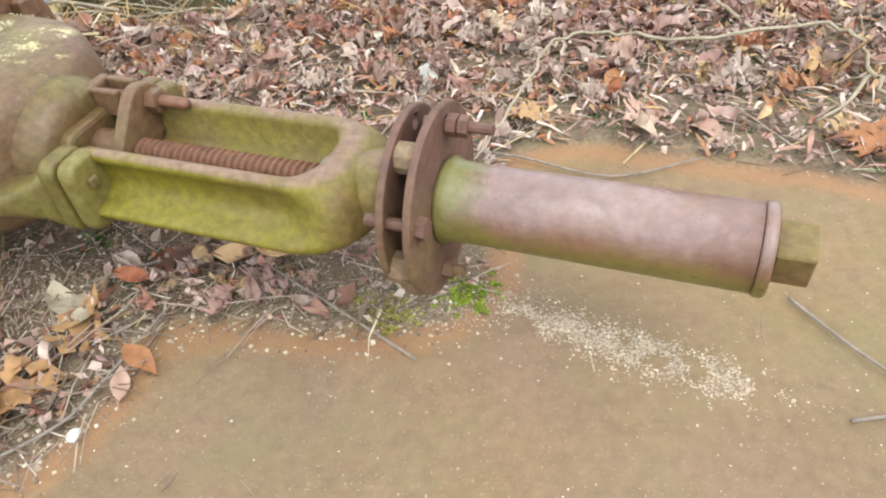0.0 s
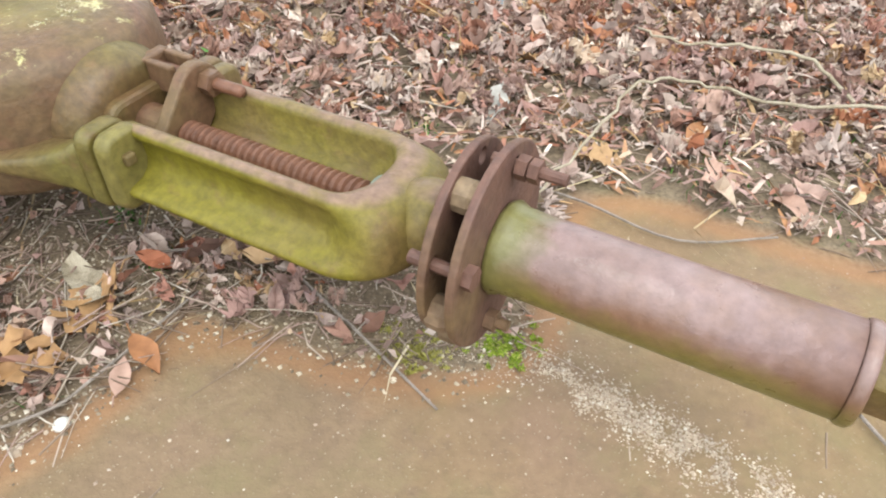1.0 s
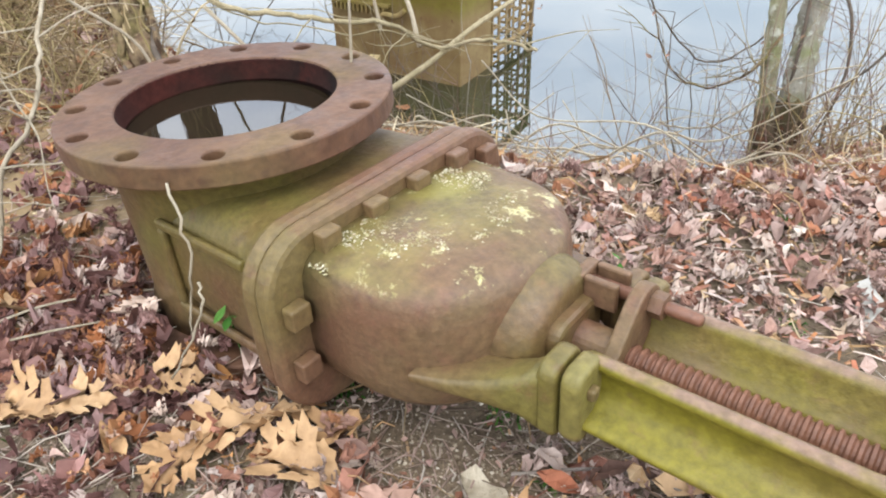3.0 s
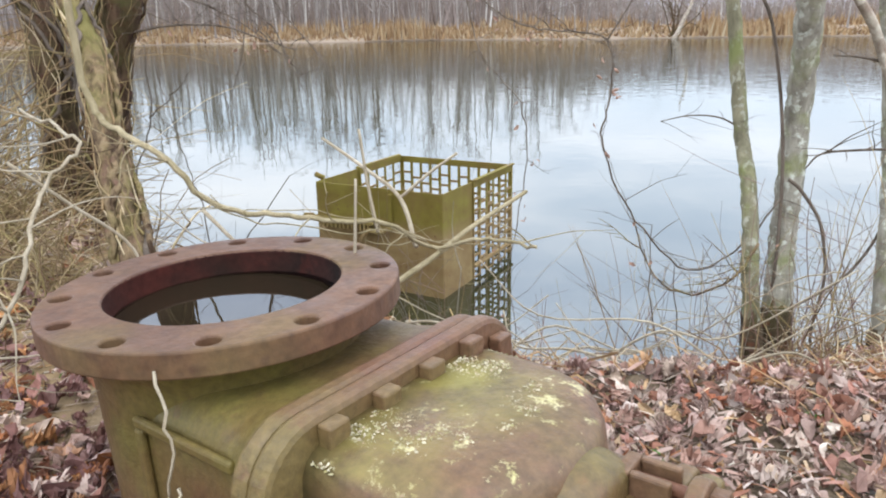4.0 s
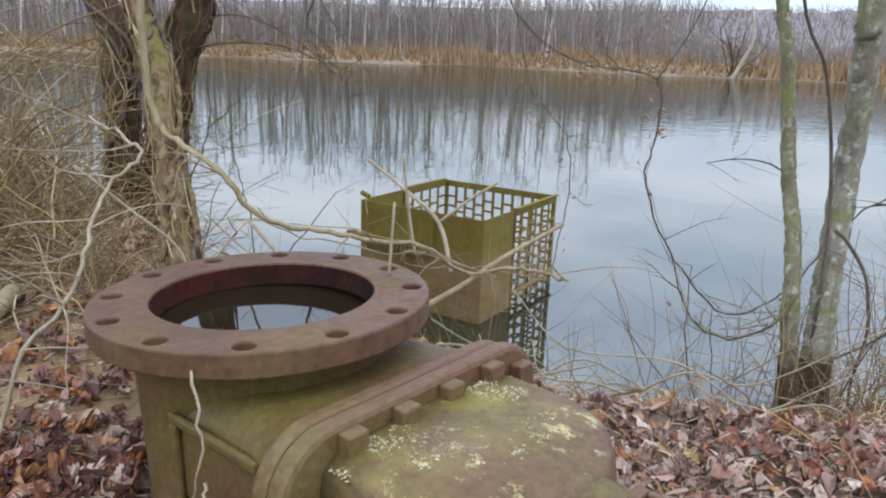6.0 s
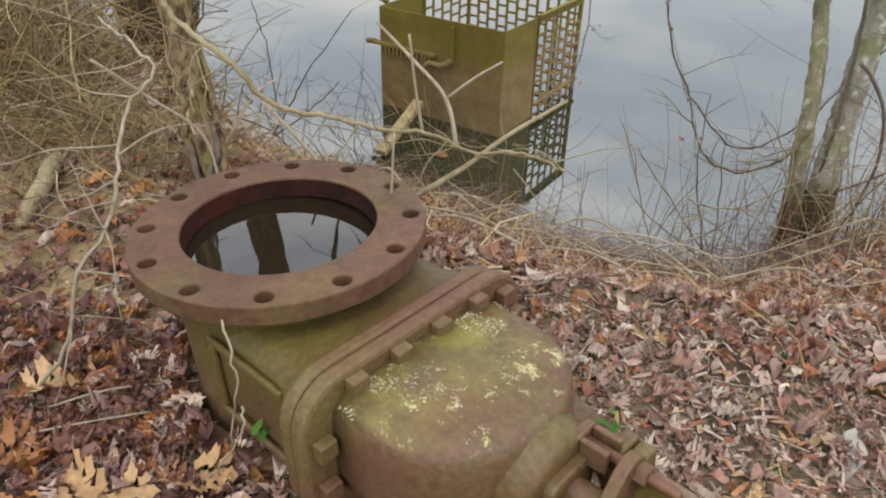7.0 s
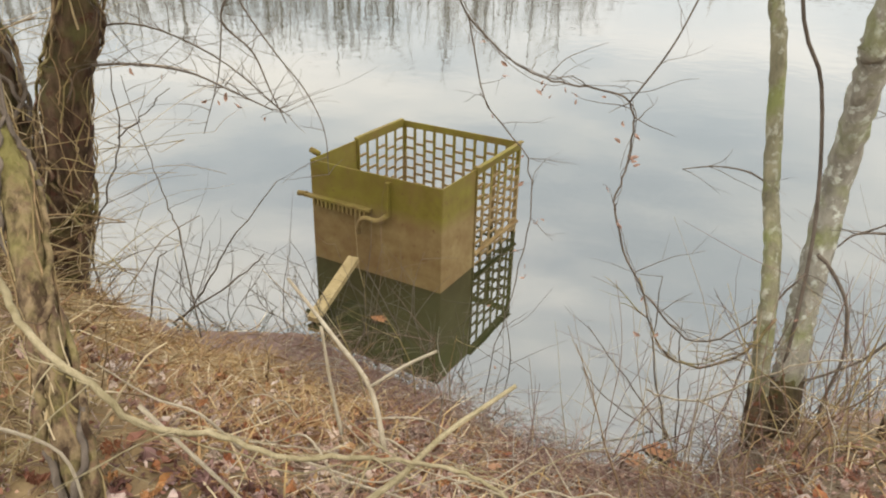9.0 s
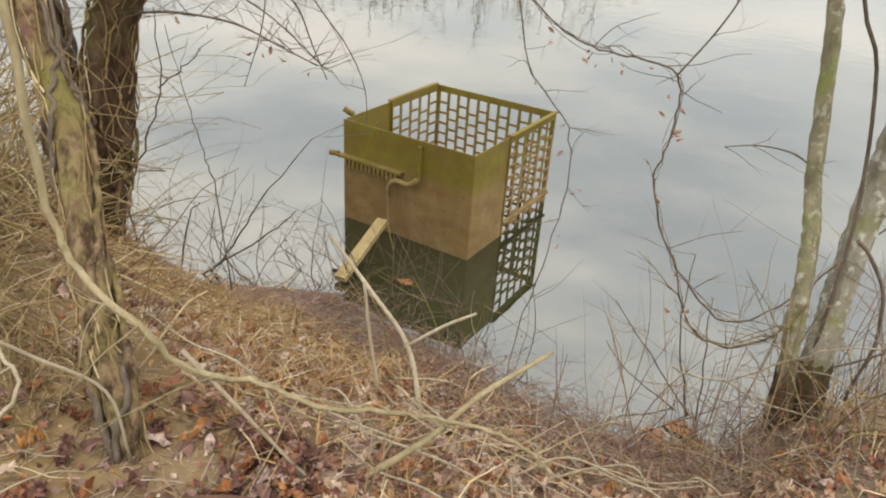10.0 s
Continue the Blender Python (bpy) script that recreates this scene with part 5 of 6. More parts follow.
vine("bare_branch", [(-0.98, 3.3, 0.95), (-0.85, 3.3, 0.97), (-0.69, 3.3, 1.0), (-0.35, 3.7, 1.05)], 0.003, 0.008, M_VINE, "dark bare side branch high over the pond", "branch", twigs=8, seed=77)
vine("bare_branch", [(0.03, 3.4, 0.11), (0.08, 3.4, 0.17), (0.2, 3.4, 0.19), (0.355, 3.4, 0.20)], 0.003, 0.006, M_VINE, "dark crooked side branch of the peeling tree", "branch", twigs=8, seed=78)
vine("bare_branch", [(0.09, 3.5, 0.54), (0.2, 3.5, 0.53), (0.30, 3.5, 0.50)], 0.003, 0.006, M_VINE, "short dark side branch of the peeling tree", "branch", twigs=2, seed=79)
vine("bare_branch", [(-0.207, 3.6, 0.236), (-0.301, 3.6, 0.28), (-0.42, 3.6, 0.285), (-0.538, 3.6, 0.257)], 0.0045, 0.002, M_VINE, "thin side branch of the mossy tree", "branch", seed=19, twigs=6)
vine("bare_branch", [(0.315, 3.5, 0.40), (0.20, 3.42, 0.64), (0.085, 3.35, 0.80), (-0.02, 3.3, 1.02)], 0.022, 0.013, M_BARK_FLAKY, "pale limb with peeling bark", "branch", seed=20)
vine("bare_branch", [(0.013, 1.042, 0.03), (0.097, 1.21, 0.05), (0.17, 1.369, 0.06), (0.266, 1.407, 0.06), (0.415, 1.365, 0.06), (0.623, 1.407, 0.06), (0.697, 1.347, 0.06), (0.686, 1.248, 0.05), (0.701, 1.174, 0.04),
                     (0.701, 1.047, 0.03), (0.71, 0.879, 0.02)], 0.0022, 0.0044, M_TWIG_PALE, "long crooked bleached branch lying on the leaves", "branch", seed=21, wob=0.004)
vine("bare_branch", [(0.692, 1.255, 0.04), (0.634, 1.186, 0.03), (0.576, 1.15, 0.02)], 0.004, 0.002, M_TWIG_PALE, "short bleached side twig on the leaves", "branch", seed=22)
vine("bare_branch", [(0.173, 1.616, 0.05), (0.248, 1.574, 0.05), (0.388, 1.598, 0.05), (0.495, 1.557, 0.05), (0.553, 1.456, 0.03)], 0.0025, 0.004, M_TWIG_PALE, "bleached branch lying on the leaves", "branch", seed=23, wob=0.004)
STICKS = [[(-0.261, 0.837, 0.02), (-0.146, 0.756, 0.012), (-0.05, 0.684, 0.008)], [(-0.828, 0.424, 0.008), (-0.721, 0.459, 0.012), (-0.556, 0.528, 0.012), (-0.463, 0.587, 0.015), (-0.432, 0.646, 0.015), (-0.381, 0.793, 0.012)],
          [(0.42, 0.778, 0.006), (0.462, 0.705, 0.008), (0.506, 0.647, 0.008), (0.576, 0.573, 0.006)], [(0.432, 0.598, 0.004), (0.489, 0.604, 0.006), (0.549, 0.603, 0.005)],
          [(-0.021, 1.122, 0.01), (0.095, 1.086, 0.012), (0.23, 1.035, 0.008), (0.373, 1.071, 0.01)], [(-0.507, 0.817, 0.02), (-0.396, 0.863, 0.02), (-0.307, 0.866, 0.012)],
          [(-1.352, 0.797, 0.03), (-1.263, 0.871, 0.05), (-1.147, 0.976, 0.03)], [(-1.356, 0.719, 0.03), (-1.246, 0.792, 0.05), (-1.108, 0.931, 0.03)]]
for i, s in enumerate(STICKS):
    vine("stick", s, 0.0023, 0.0016, M_TWIG_PALE if i > 5 else M_TWIG_GREY, "thin grey stick lying on the clay" if i < 6 else "thin pale stick lying on dry leaves", "stick", seed=30 + i)
SHALLOWS = [([(-2.93, 2.9, -0.48), (-2.947, 2.9, -0.227), (-2.781, 2.9, 0.068), (-2.671, 2.9, 0.331), (-2.656, 2.9, 0.62)], 0.0055, 5), ([(-2.682, 2.9, 0.306), (-2.545, 2.9, 0.407), (-2.39, 2.9, 0.537)], 0.0035, 4),
            ([(-2.46, 2.95, -0.62), (-2.491, 2.95, -0.133), (-2.535, 2.95, 0.044), (-2.596, 2.95, 0.258), (-2.659, 2.95, 0.55)], 0.0035, 6), ([(-3.16, 3.6, -1.06), (-2.93, 3.6, -0.768), (-2.748, 3.6, -0.479), (-2.421, 3.6, -0.08)], 0.0065, 6),
            ([(-3.18, 3.55, -1.06), (-2.735, 3.55, -0.699), (-2.5, 3.55, -0.473)], 0.0065, 5), ([(-3.30, 3.5, -1.06), (-3.17, 3.5, -0.651), (-3.087, 3.5, -0.544)], 0.006, 3),
            ([(-0.40, 3.55, -1.03), (-0.522, 3.55, -0.583), (-0.54, 3.55, -0.202)], 0.005, 3), ([(-0.38, 3.6, -1.06), (-0.673, 3.6, -0.723), (-0.824, 3.6, -0.541)], 0.004, 4),
            ([(-0.44, 3.6, -1.06), (-0.695, 3.6, -0.915), (-0.829, 3.6, -0.77)], 0.004, 2), ([(-0.36, 3.5, -1.0), (-0.417, 3.5, -0.522), (-0.434, 3.5, -0.351)], 0.004, 3)]
for i, (pts, r, tw) in enumerate(SHALLOWS):
    vine("bare_branch", pts, r, r * 0.4, M_VINE, "dark bare branch standing in the shallows", "branch", twigs=tw, seed=300 + i, wob=0.004)
vine("woody_vine", [(-0.52, 3.3, -0.60), (-0.46, 3.3, -0.618), (-0.30, 3.3, -0.592), (-0.138, 3.3, -0.446), (0.046, 3.3, -0.316), (0.20, 3.32, -0.28)], 0.0045, 0.003, M_TWIG_PALE, "pale vine strung across the slender trunks", seed=320, wob=0.003, twigs=4)
vine("woody_vine", [(-0.33, 3.25, -0.56), (-0.228, 3.25, -0.604), (-0.158, 3.25, -0.623), (0.005, 3.25, -0.619), (0.14, 3.27, -0.66)], 0.004, 0.003, M_TWIG_PALE, "pale vine strung across the slender trunks", seed=321, wob=0.003, twigs=3)
vine("woody_vine", [(-0.02, 3.42, 0.06), (0.029, 3.42, 0.018), (0.11, 3.42, -0.101), (0.145, 3.42, -0.229), (0.16, 3.42, -0.366), (0.14, 3.42, -0.60), (0.17, 3.42, -0.86)], 0.0075, 0.006, M_VINE, "dark woody vine arching down beside the grey tree", seed=322)
vine("woody_vine", [(0.04, 3.42, -0.49), (0.083, 3.42, -0.464), (0.165, 3.42, -0.397), (0.248, 3.42, -0.309), (0.322, 3.42, -0.154), (0.36, 3.42, 0.05)], 0.005, 0.006, M_VINE, "dark woody vine looping to the peeling tree", seed=323)
a = Acc()
tube(a, spline([(-2.117, 1.50, 0.03), (-2.02, 1.40, 0.075), (-1.93, 1.29, 0.08), (-1.90, 1.178, 0.03)], 5), 0.024, 0.019, 10, 0.08, 3)
thing("log", a, M_TWIG_OLIVE, "short mossy bent log lying on bare earth", "log")

rng = random.Random(77)
for i in range(26):
    x = rng.uniform(-1.9, -0.3) if i < 16 else rng.uniform(-1.35, -0.3)
    y = crest(x) + rng.uniform(0.05, 0.9 if i < 16 else 0.6)
    an, ln = rng.uniform(-0.6, 1.0) + (math.pi if i % 2 else 0), rng.uniform(0.25, 0.6)
    pts = []
    for k in range(4):
        t = k / 3
        px, py = x + math.cos(an) * ln * t + rng.gauss(0, 0.02), y + math.sin(an) * ln * t * 0.6 + rng.gauss(0, 0.02)
        pts.append((px, py, max(height(px, py), WATER_Z) + 0.07 + rng.uniform(0.0, 0.09) * (k % 2) + 0.12 * t * (i % 3 == 0)))
    tagged(vine("bleached_stem", pts, rng.uniform(0.0026, 0.0046), 0.0016, M_TWIG_PALE, "bleached bent stem lying on the dry grass slope", "stick", seed=200 + i), group="bleached stems")

# ---- leaves ----
def lay(x, y, lift, rng, tilt=18):
    return Matrix.Translation((x, y, height(x, y) + lift)) @ Euler((radians(rng.gauss(0, tilt)), radians(rng.gauss(0, tilt)), rng.uniform(0, 6.28))).to_matrix().to_4x4()


def single_leaf(x, y, size, oak, mat, label, seed, lift=0.012):
    rng = random.Random(seed)
    a = Acc()
    leaf_mesh(a, Matrix.Identity(4), size, rng, oak, 1.7, 0.03)
    tube(a, [(-0.5 * size, 0, 0), (-0.62 * size, 0.01 * size, 0.01), (-0.75 * size, 0.03 * size, 0.0)], 0.0012, 0.0008, 4)
    return thing("oak_leaf" if oak else "dry_leaf", a, mat, label, "leaf", "fallen leaves", m=lay(x, y, lift, rng, 8))


OAKS = [(-1.085, 0.719), (-0.862, 0.765), (-0.762, 0.736), (-0.736, 0.784), (-0.527, 0.624), (-0.49, 0.742), (-0.625, 0.693), (-0.685, 0.639), (0.11, 1.196), (0.308, 1.396),
        (0.31, 1.185), (0.652, 1.093), (0.656, 1.322), (-0.001, 1.483), (0.943, 1.459), (-1.0, 0.80), (-0.90, 0.70), (-0.80, 0.82), (-1.30, 0.70), (-1.38, 0.83), (-1.22, 0.62), (-1.15, 0.70)]
for i, (x, y) in enumerate(OAKS):
    mat = (M_LEAF_TAN, M_LEAF_TAN, M_LEAF_TAN, M_LEAF_TAN, M_LEAF_TAN, M_LEAF_TAN, M_LEAF_PINK, M_LEAF_ORANGE, M_LEAF_TAN, M_LEAF_PINK, M_LEAF_PINK, M_LEAF_ORANGE, M_LEAF_TAN, M_LEAF_TAN, M_LEAF_TAN, M_LEAF_TAN, M_LEAF_TAN, M_LEAF_TAN, M_LEAF_ORANGE, M_LEAF_TAN, M_LEAF_ORANGE, M_LEAF_TAN)[i]
    single_leaf(x, y, (0.142 if i < 8 or i > 14 else 0.130) * (0.72 + 0.07 * (i * 7 % 5)), True, mat, "dry lobed oak leaf lying on the ground" if mat is not M_LEAF_ORANGE else "curled orange-brown oak leaf on the ground", 50 + i, 0.034 if x < -0.6 and y > 0.66 else 0.014)
for i, (x, y, mat, s) in enumerate([(-0.853, 0.593, M_LEAF_ORANGE, 0.08), (-0.397, 0.686, M_LEAF_ORANGE, 0.07), (-0.408, 0.65, M_LEAF_PINK, 0.055), (-0.308, 0.871, M_LEAF_TAN, 0.09), (-0.253, 0.873, M_LEAF_TAN, 0.09),
                                    (0.273, 1.314, M_LEAF_ORANGE, 0.09), (0.397, 1.146, M_LEAF_PINK, 0.08), (0.63, 0.906, M_LEAF_PINK, 0.04), (0.533, 1.242, M_LEAF_ORANGE, 0.07), (-0.069, 1.311, M_LEAF_GREY, 0.11), (-0.12, 1.34, M_LEAF_GREY, 0.06)]):
    single_leaf(x, y, s, False, mat, "grey underside-up leaf on the earth" if mat is M_LEAF_GREY else "curled oval dry leaf on the ground", 80 + i)


def litter_density(x, y):
    if y > crest(x) + 0.1 and x > -1.0:
        return 0.34 if y < shore(x) - 0.5 else 0.10
    if y > crest(x) + 0.1:
        return 0.30
    if signed_in(x, y, CLAY) > -0.03:
        return 0.0
    if x > -0.2 and y < 1.25:
        return 0.15
    if x > -0.45 and y < 1.5:
        return 0.52
    if x < -1.35 and y > 1.0:
        return 0.20
    if 0.60 < y < 0.86 and -1.15 < x < -0.42:
        return 0.42
    if y < 0.8 and x > -0.75:
        return 0.13
    if y < 0.72 and x > -1.2:
        return 0.16
    if 0.75 < y < 1.1 and x > -0.6:
        return 0.12
    d = 0.9
    d *= 0.55 + 0.9 * max(0, noise.noise(Vector((x * 3, y * 3, 9))) + 0.4)
    return min(1, d)


def thinning(x, y):
    """The litter peters out towards the open ground, unevenly."""
    n = 0.25 * noise.noise(Vector((x * 2.2, y * 2.2, 4)))
    f = min(1.0, max(0.0, (x + 2.4) / 0.8 + n), max(0.0, (1.6 - x) / 0.6 + n))
    return min(f, max(0.0, (y - 0.3) / 0.6 + n)) if x < -1.5 else f


def litter_zone(x, y, rng):
    """0: damp dark leaves heaped by the valve, 1: mixed, 2: dry bleached leaves on the open bank."""
    q = x + 0.25 * (y - 1.0) + rng.gauss(0, 0.13)
    return 0 if q < -0.92 and y < 1.75 else 2 if q > -0.62 and y < 1.7 + rng.gauss(0, 0.1) else 1


rng = random.Random(7)
piles = [Acc(), Acc(), Acc()]
count = 0
while count < 12500:
    x, y = rng.uniform(-2.4, 1.6), rng.uniform(0.3, 3.2)
    if rng.random() > litter_density(x, y) * thinning(x, y):
        continue
    rx, ry = x + 1.019, y - 1.087
    along, across = rx * 0.948 - ry * 0.317, rx * 0.317 + ry * 0.948
    if math.hypot(rx, ry) < 0.24 or (0 < along < 0.58 and abs(across) < 0.2):
        continue
    leaf_mesh(piles[litter_zone(x, y, rng)], lay(x, y, rng.uniform(0.002, 0.028), rng, 27), (0.014 if x > -0.9 else 0.024) + (0.054 if y > 0.62 or x < -1.2 else 0.026) * rng.random() ** 1.9, rng, rng.random() < 0.4, 2.4, 0.085)
    count += 1
for i in range(24000):
    x, y = rng.uniform(-2.2, 1.6), rng.uniform(0.35, 2.4)
    if rng.random() > (0.25 + litter_density(x, y)) * thinning(x, y) or signed_in(x, y, CLAY) > -0.015:
        continue
    q = rng.uniform(0.003, 0.011)
    m = lay(x, y, rng.uniform(0.001, 0.02), rng, 35)
    piles[litter_zone(x, y, rng)].add([m @ Vector((q * rng.uniform(0.5, 1.4) * cx, q * rng.uniform(0.4, 1.2) * cy, rng.gauss(0, q * 0.25))) for cx, cy in ((1, 0.2), (0.1, 0.8), (-1, 0.1), (-0.2, -0.8))], [(0, 1, 2), (0, 2, 3)])
for i in range(5200):
    x, y = rng.uniform(-0.9, 1.5), rng.uniform(1.0, 2.1)
    if signed_in(x, y, CLAY) > -0.02 or y > crest(x) + 0.25:
        continue
    q, w = rng.uniform(0.008, 0.026), rng.uniform(0.0012, 0.0035)
    m = lay(x, y, rng.uniform(0.003, 0.024), rng, 14)
    piles[1 + i % 2].add([m @ Vector(c) for c in ((-q, -w, 0), (0, -w * 1.3, q * 0.12), (q, -w * 0.4, 0), (q, w * 0.4, 0), (0, w * 1.3, q * 0.12), (-q, w, 0))], [(0, 1, 4, 5), (1, 2, 3, 4)])
n = 0
while n < 380:
    x, y = rng.uniform(-1.42, -0.60), rng.uniform(0.68, 1.0)
    rx, ry = x + 1.019, y - 1.087
    along, across = rx * 0.948 - ry * 0.317, rx * 0.317 + ry * 0.948
    if math.hypot(rx, ry) < 0.21 or (0 < along < 0.58 and abs(across) < 0.17):
        continue
    gap = min(math.hypot(rx, ry) - 0.21, abs(across) - 0.17 if 0 < along < 0.45 else 9)
    if rng.random() > math.exp(-max(0, gap) / 0.09) or (x > -1.08 and rng.random() < 0.8):
        continue
    leaf_mesh(piles[0 if x < -0.95 else 1], lay(x, y, rng.uniform(0.004, 0.02 + 0.05 * math.exp(-max(0, gap) / 0.05)), rng, 30), 0.025 + 0.055 * rng.random() ** 1.4, rng, rng.random() < 0.55, 2.2, 0.07)
    n += 1
for pile, mat, words in zip(piles, (M_LITTER_DAMP, M_LITTER, M_LITTER_PALE), ("heap of damp purplish brown and orange fallen leaves", "thick litter of brown, pinkish and cream dry leaves", "litter of bleached cream and pinkish dry leaves")):
    thing("leaf_litter", pile, mat, words, "leaf litter", kind="stuff", smooth=False)

rng = random.Random(71)
a = Acc()
for i in range(9000):
    x, y = rng.gauss(-0.4, 2.4), rng.gauss(0.6, 1.9)
    if abs(x) > 7 or y < -5 or y > crest(x) + 0.3 or (-2.4 < x < 1.6 and y > 0.3) or signed_in(x, y, CLAY) > -0.03:
        continue
    leaf_mesh(a, lay(x, y, rng.uniform(0.002, 0.02), rng, 25), 0.03 + 0.05 * rng.random() ** 1.5, rng, rng.random() < 0.4, 2.2, 0.07)
thing("scattered_leaves", a, M_LITTER, "thin scatter of dry brown leaves on bare earth", "leaf litter", kind="stuff", smooth=False)

# ---- grass, straw, twigs ----
def blade(acc, p, d, ln, w, bend, rng):
    p, d = Vector(p), Vector(d).normalized()
    s = d.cross(Vector((rng.gauss(0, 1), rng.gauss(0, 1), rng.gauss(0, 1)))).normalized() * w
    q = p + d * ln * 0.5 + Vector((0, 0, bend * ln * 0.2))
    e = p + d * ln + Vector((rng.gauss(0, 0.3) * ln, rng.gauss(0, 0.3) * ln, -bend * ln * 0.4))
    acc.add([p - s, p + s, q + s * 0.8, q - s * 0.8, e], [(0, 1, 2, 3), (3, 2, 4)])


rng = random.Random(8)
a = Acc()
for i in range(12000):
    x = rng.uniform(-3.2, 1.2)
    c, s = crest(x), shore(x)
    y = rng.uniform(c - 0.05, s + 0.05)
    if x > -1.35 and rng.random() < (0.8 if x > -0.95 else 0.55):
        continue
    if x < -0.1 and y > s - 0.45 and rng.random() < 0.7:
        continue
    an = rng.uniform(0, 6.28)
    blade(a, (x, y, height(x, y) + rng.uniform(0, 0.03)), (math.cos(an), math.sin(an), rng.uniform(0.0, 0.55)), rng.uniform(0.05, 0.22), rng.uniform(0.0012, 0.003), rng.uniform(0, 1), rng)
for i in range(1300):
    x, y = rng.uniform(-2.6, 1.5), rng.uniform(0.6, 1.9)
    if signed_in(x, y, CLAY) > -0.02:
        continue
    an = rng.uniform(0, 6.28)
    blade(a, (x, y, height(x, y) + 0.01), (math.cos(an), math.sin(an), rng.uniform(0, 0.12)), rng.uniform(0.04, 0.16), rng.uniform(0.0008, 0.002), 0.0, rng)
thing("dry_grass", a, M_STRAW, "matted straw-coloured dry grass covering the bank slope", "grass", kind="stuff", smooth=False)

rng = random.Random(9)
a = Acc()
for i in range(1500):
    x, y = rng.uniform(-4.8, -1.75), rng.uniform(1.5, 3.4)
    if x > -2.3 and rng.random() < 0.75:
        continue
    if (x > -2.65 and y > 1.85 and rng.random() < 0.85) or y > shore(x) - 0.15 or y < crest(x) - 0.7 or (x > -3.3 and y > 2.3) or y < 0.9 - 0.5 * (x + 1.5):
        continue
    an = rng.uniform(0, 6.28)
    d0 = Vector((math.cos(an) * 0.5, math.sin(an) * 0.5 - 0.1, 1.0))
    ln = rng.uniform(0.5, 1.5) * (0.55 if x > -2.9 else 1.0)
    p = Vector((x, y, height(x, y)))
    pts = [p]
    d = d0.normalized()
    for k in range(6):
        d = (d + Vector((rng.gauss(0, 0.22), rng.gauss(0, 0.22), -0.17 + rng.gauss(0, 0.12)))).normalized()
        pts.append(pts[-1] + d * ln / 6)
    r = rng.uniform(0.0018, 0.005)
    tube(a, spline(pts, 2), r, r * 0.4, 4, 0, 0, False)
    for k in range(rng.randint(1, 4)):
        q = pts[rng.randint(2, 6)]
        grow(a, q, (rng.gauss(0, 1), rng.gauss(0, 1), rng.gauss(0.2, 0.6)), rng.uniform(0.1, 0.4), r * 0.6, 0, rng, 0.4, 3)
for i in range(2600):
    x, y = rng.uniform(-4.2, -1.8), rng.uniform(1.45, 3.3)
    if (x > -2.65 and y > 1.85 and rng.random() < 0.85) or y > shore(x) - 0.1 or y < crest(x) - 0.45 or (x > -3.2 and y > 2.25) or y < 1.15 - 0.55 * (x + 1.3):
        continue
    p = Vector((x, y, height(x, y)))
    d = Vector((rng.gauss(0, 0.5), rng.gauss(0, 0.5), 1)).normalized()
    ln = rng.uniform(0.2, 0.75) * (0.55 if x > -2.3 else 1.0)
    pts = [p]
    for k in range(4):
        d = (d + Vector((rng.gauss(0, 0.3), rng.gauss(0, 0.3), rng.gauss(-0.18, 0.2)))).normalized()
        pts.append(pts[-1] + d * ln / 4)
    r = rng.uniform(0.0012, 0.003)
    tube(a, spline(pts, 2), r, r * 0.5, 3, 0, 0, False)
for i in range(2600):
    x, y = rng.uniform(-3.4, -1.58), rng.uniform(1.1, 2.3)
    if (x > -2.35 and y > 1.75) or (x > -2.1 and rng.random() < 0.55) or y < 1.22 + 0.35 * (x + 1.6) or y > crest(x) + 0.55 or (x > -1.75 and rng.random() < 0.6):
        continue
    p = Vector((x, y, height(x, y)))
    d = Vector((rng.gauss(0, 0.7), rng.gauss(0, 0.7), 0.8)).normalized()
    ln = rng.uniform(0.15, 0.5) * (0.6 if x > -1.9 else 1.0)
    pts = [p]
    for k in range(4):
        d = (d + Vector((rng.gauss(0, 0.3), rng.gauss(0, 0.3), rng.gauss(-0.25, 0.2)))).normalized()
        pts.append(pts[-1] + d * ln / 4)
    r = rng.uniform(0.001, 0.0028)
    tube(a, spline(pts, 2), r, r * 0.5, 3, 0, 0, False)
thing("bramble_thicket", a, M_BRAMBLE, "dense tangle of dry brown bramble stems", "thicket", kind="stuff")

rng = random.Random(10)
a, a2 = Acc(), Acc()
for i in range(210):
    x = rng.uniform(-2.6, 1.0) if i < 120 else rng.uniform(-0.5, 0.8)
    c, s = crest(x), shore(x)
    y = rng.uniform(c + 0.55 * (s - c), s + 0.25)
    if -2.9 < x < -0.8 and rng.random() < 0.75:
        continue
    p = Vector((x, y, max(height(x, y), WATER_Z - 0.1)))
    an = rng.uniform(0, 6.28)
    grow(a if i % 2 else a2, p, (math.cos(an) * 0.35, math.sin(an) * 0.35, 1), rng.uniform(0.25, 0.85), rng.uniform(0.0018, 0.0042), 1, rng, 0.22, 4, (1, 3))
for i in range(120):
    x, y = rng.uniform(-0.3, 0.75), rng.uniform(2.95, 3.55)
    p = Vector((x, y, max(height(x, y), WATER_Z - 0.05)))
    d = Vector((rng.gauss(0, 0.7), rng.gauss(0, 0.4), 1)).normalized()
    ln = rng.uniform(0.2, 0.7)
    pts = [p]
    for k in range(5):
        d = (d + Vector((rng.gauss(0, 0.25), rng.gauss(0, 0.2), rng.gauss(-0.25, 0.15)))).normalized()
        pts.append(pts[-1] + d * ln / 5)
    r = rng.uniform(0.0012, 0.0032)
    tube(a2 if i % 3 == 0 else a, spline(pts, 2), r, r * 0.5, 4, 0, 0, False)
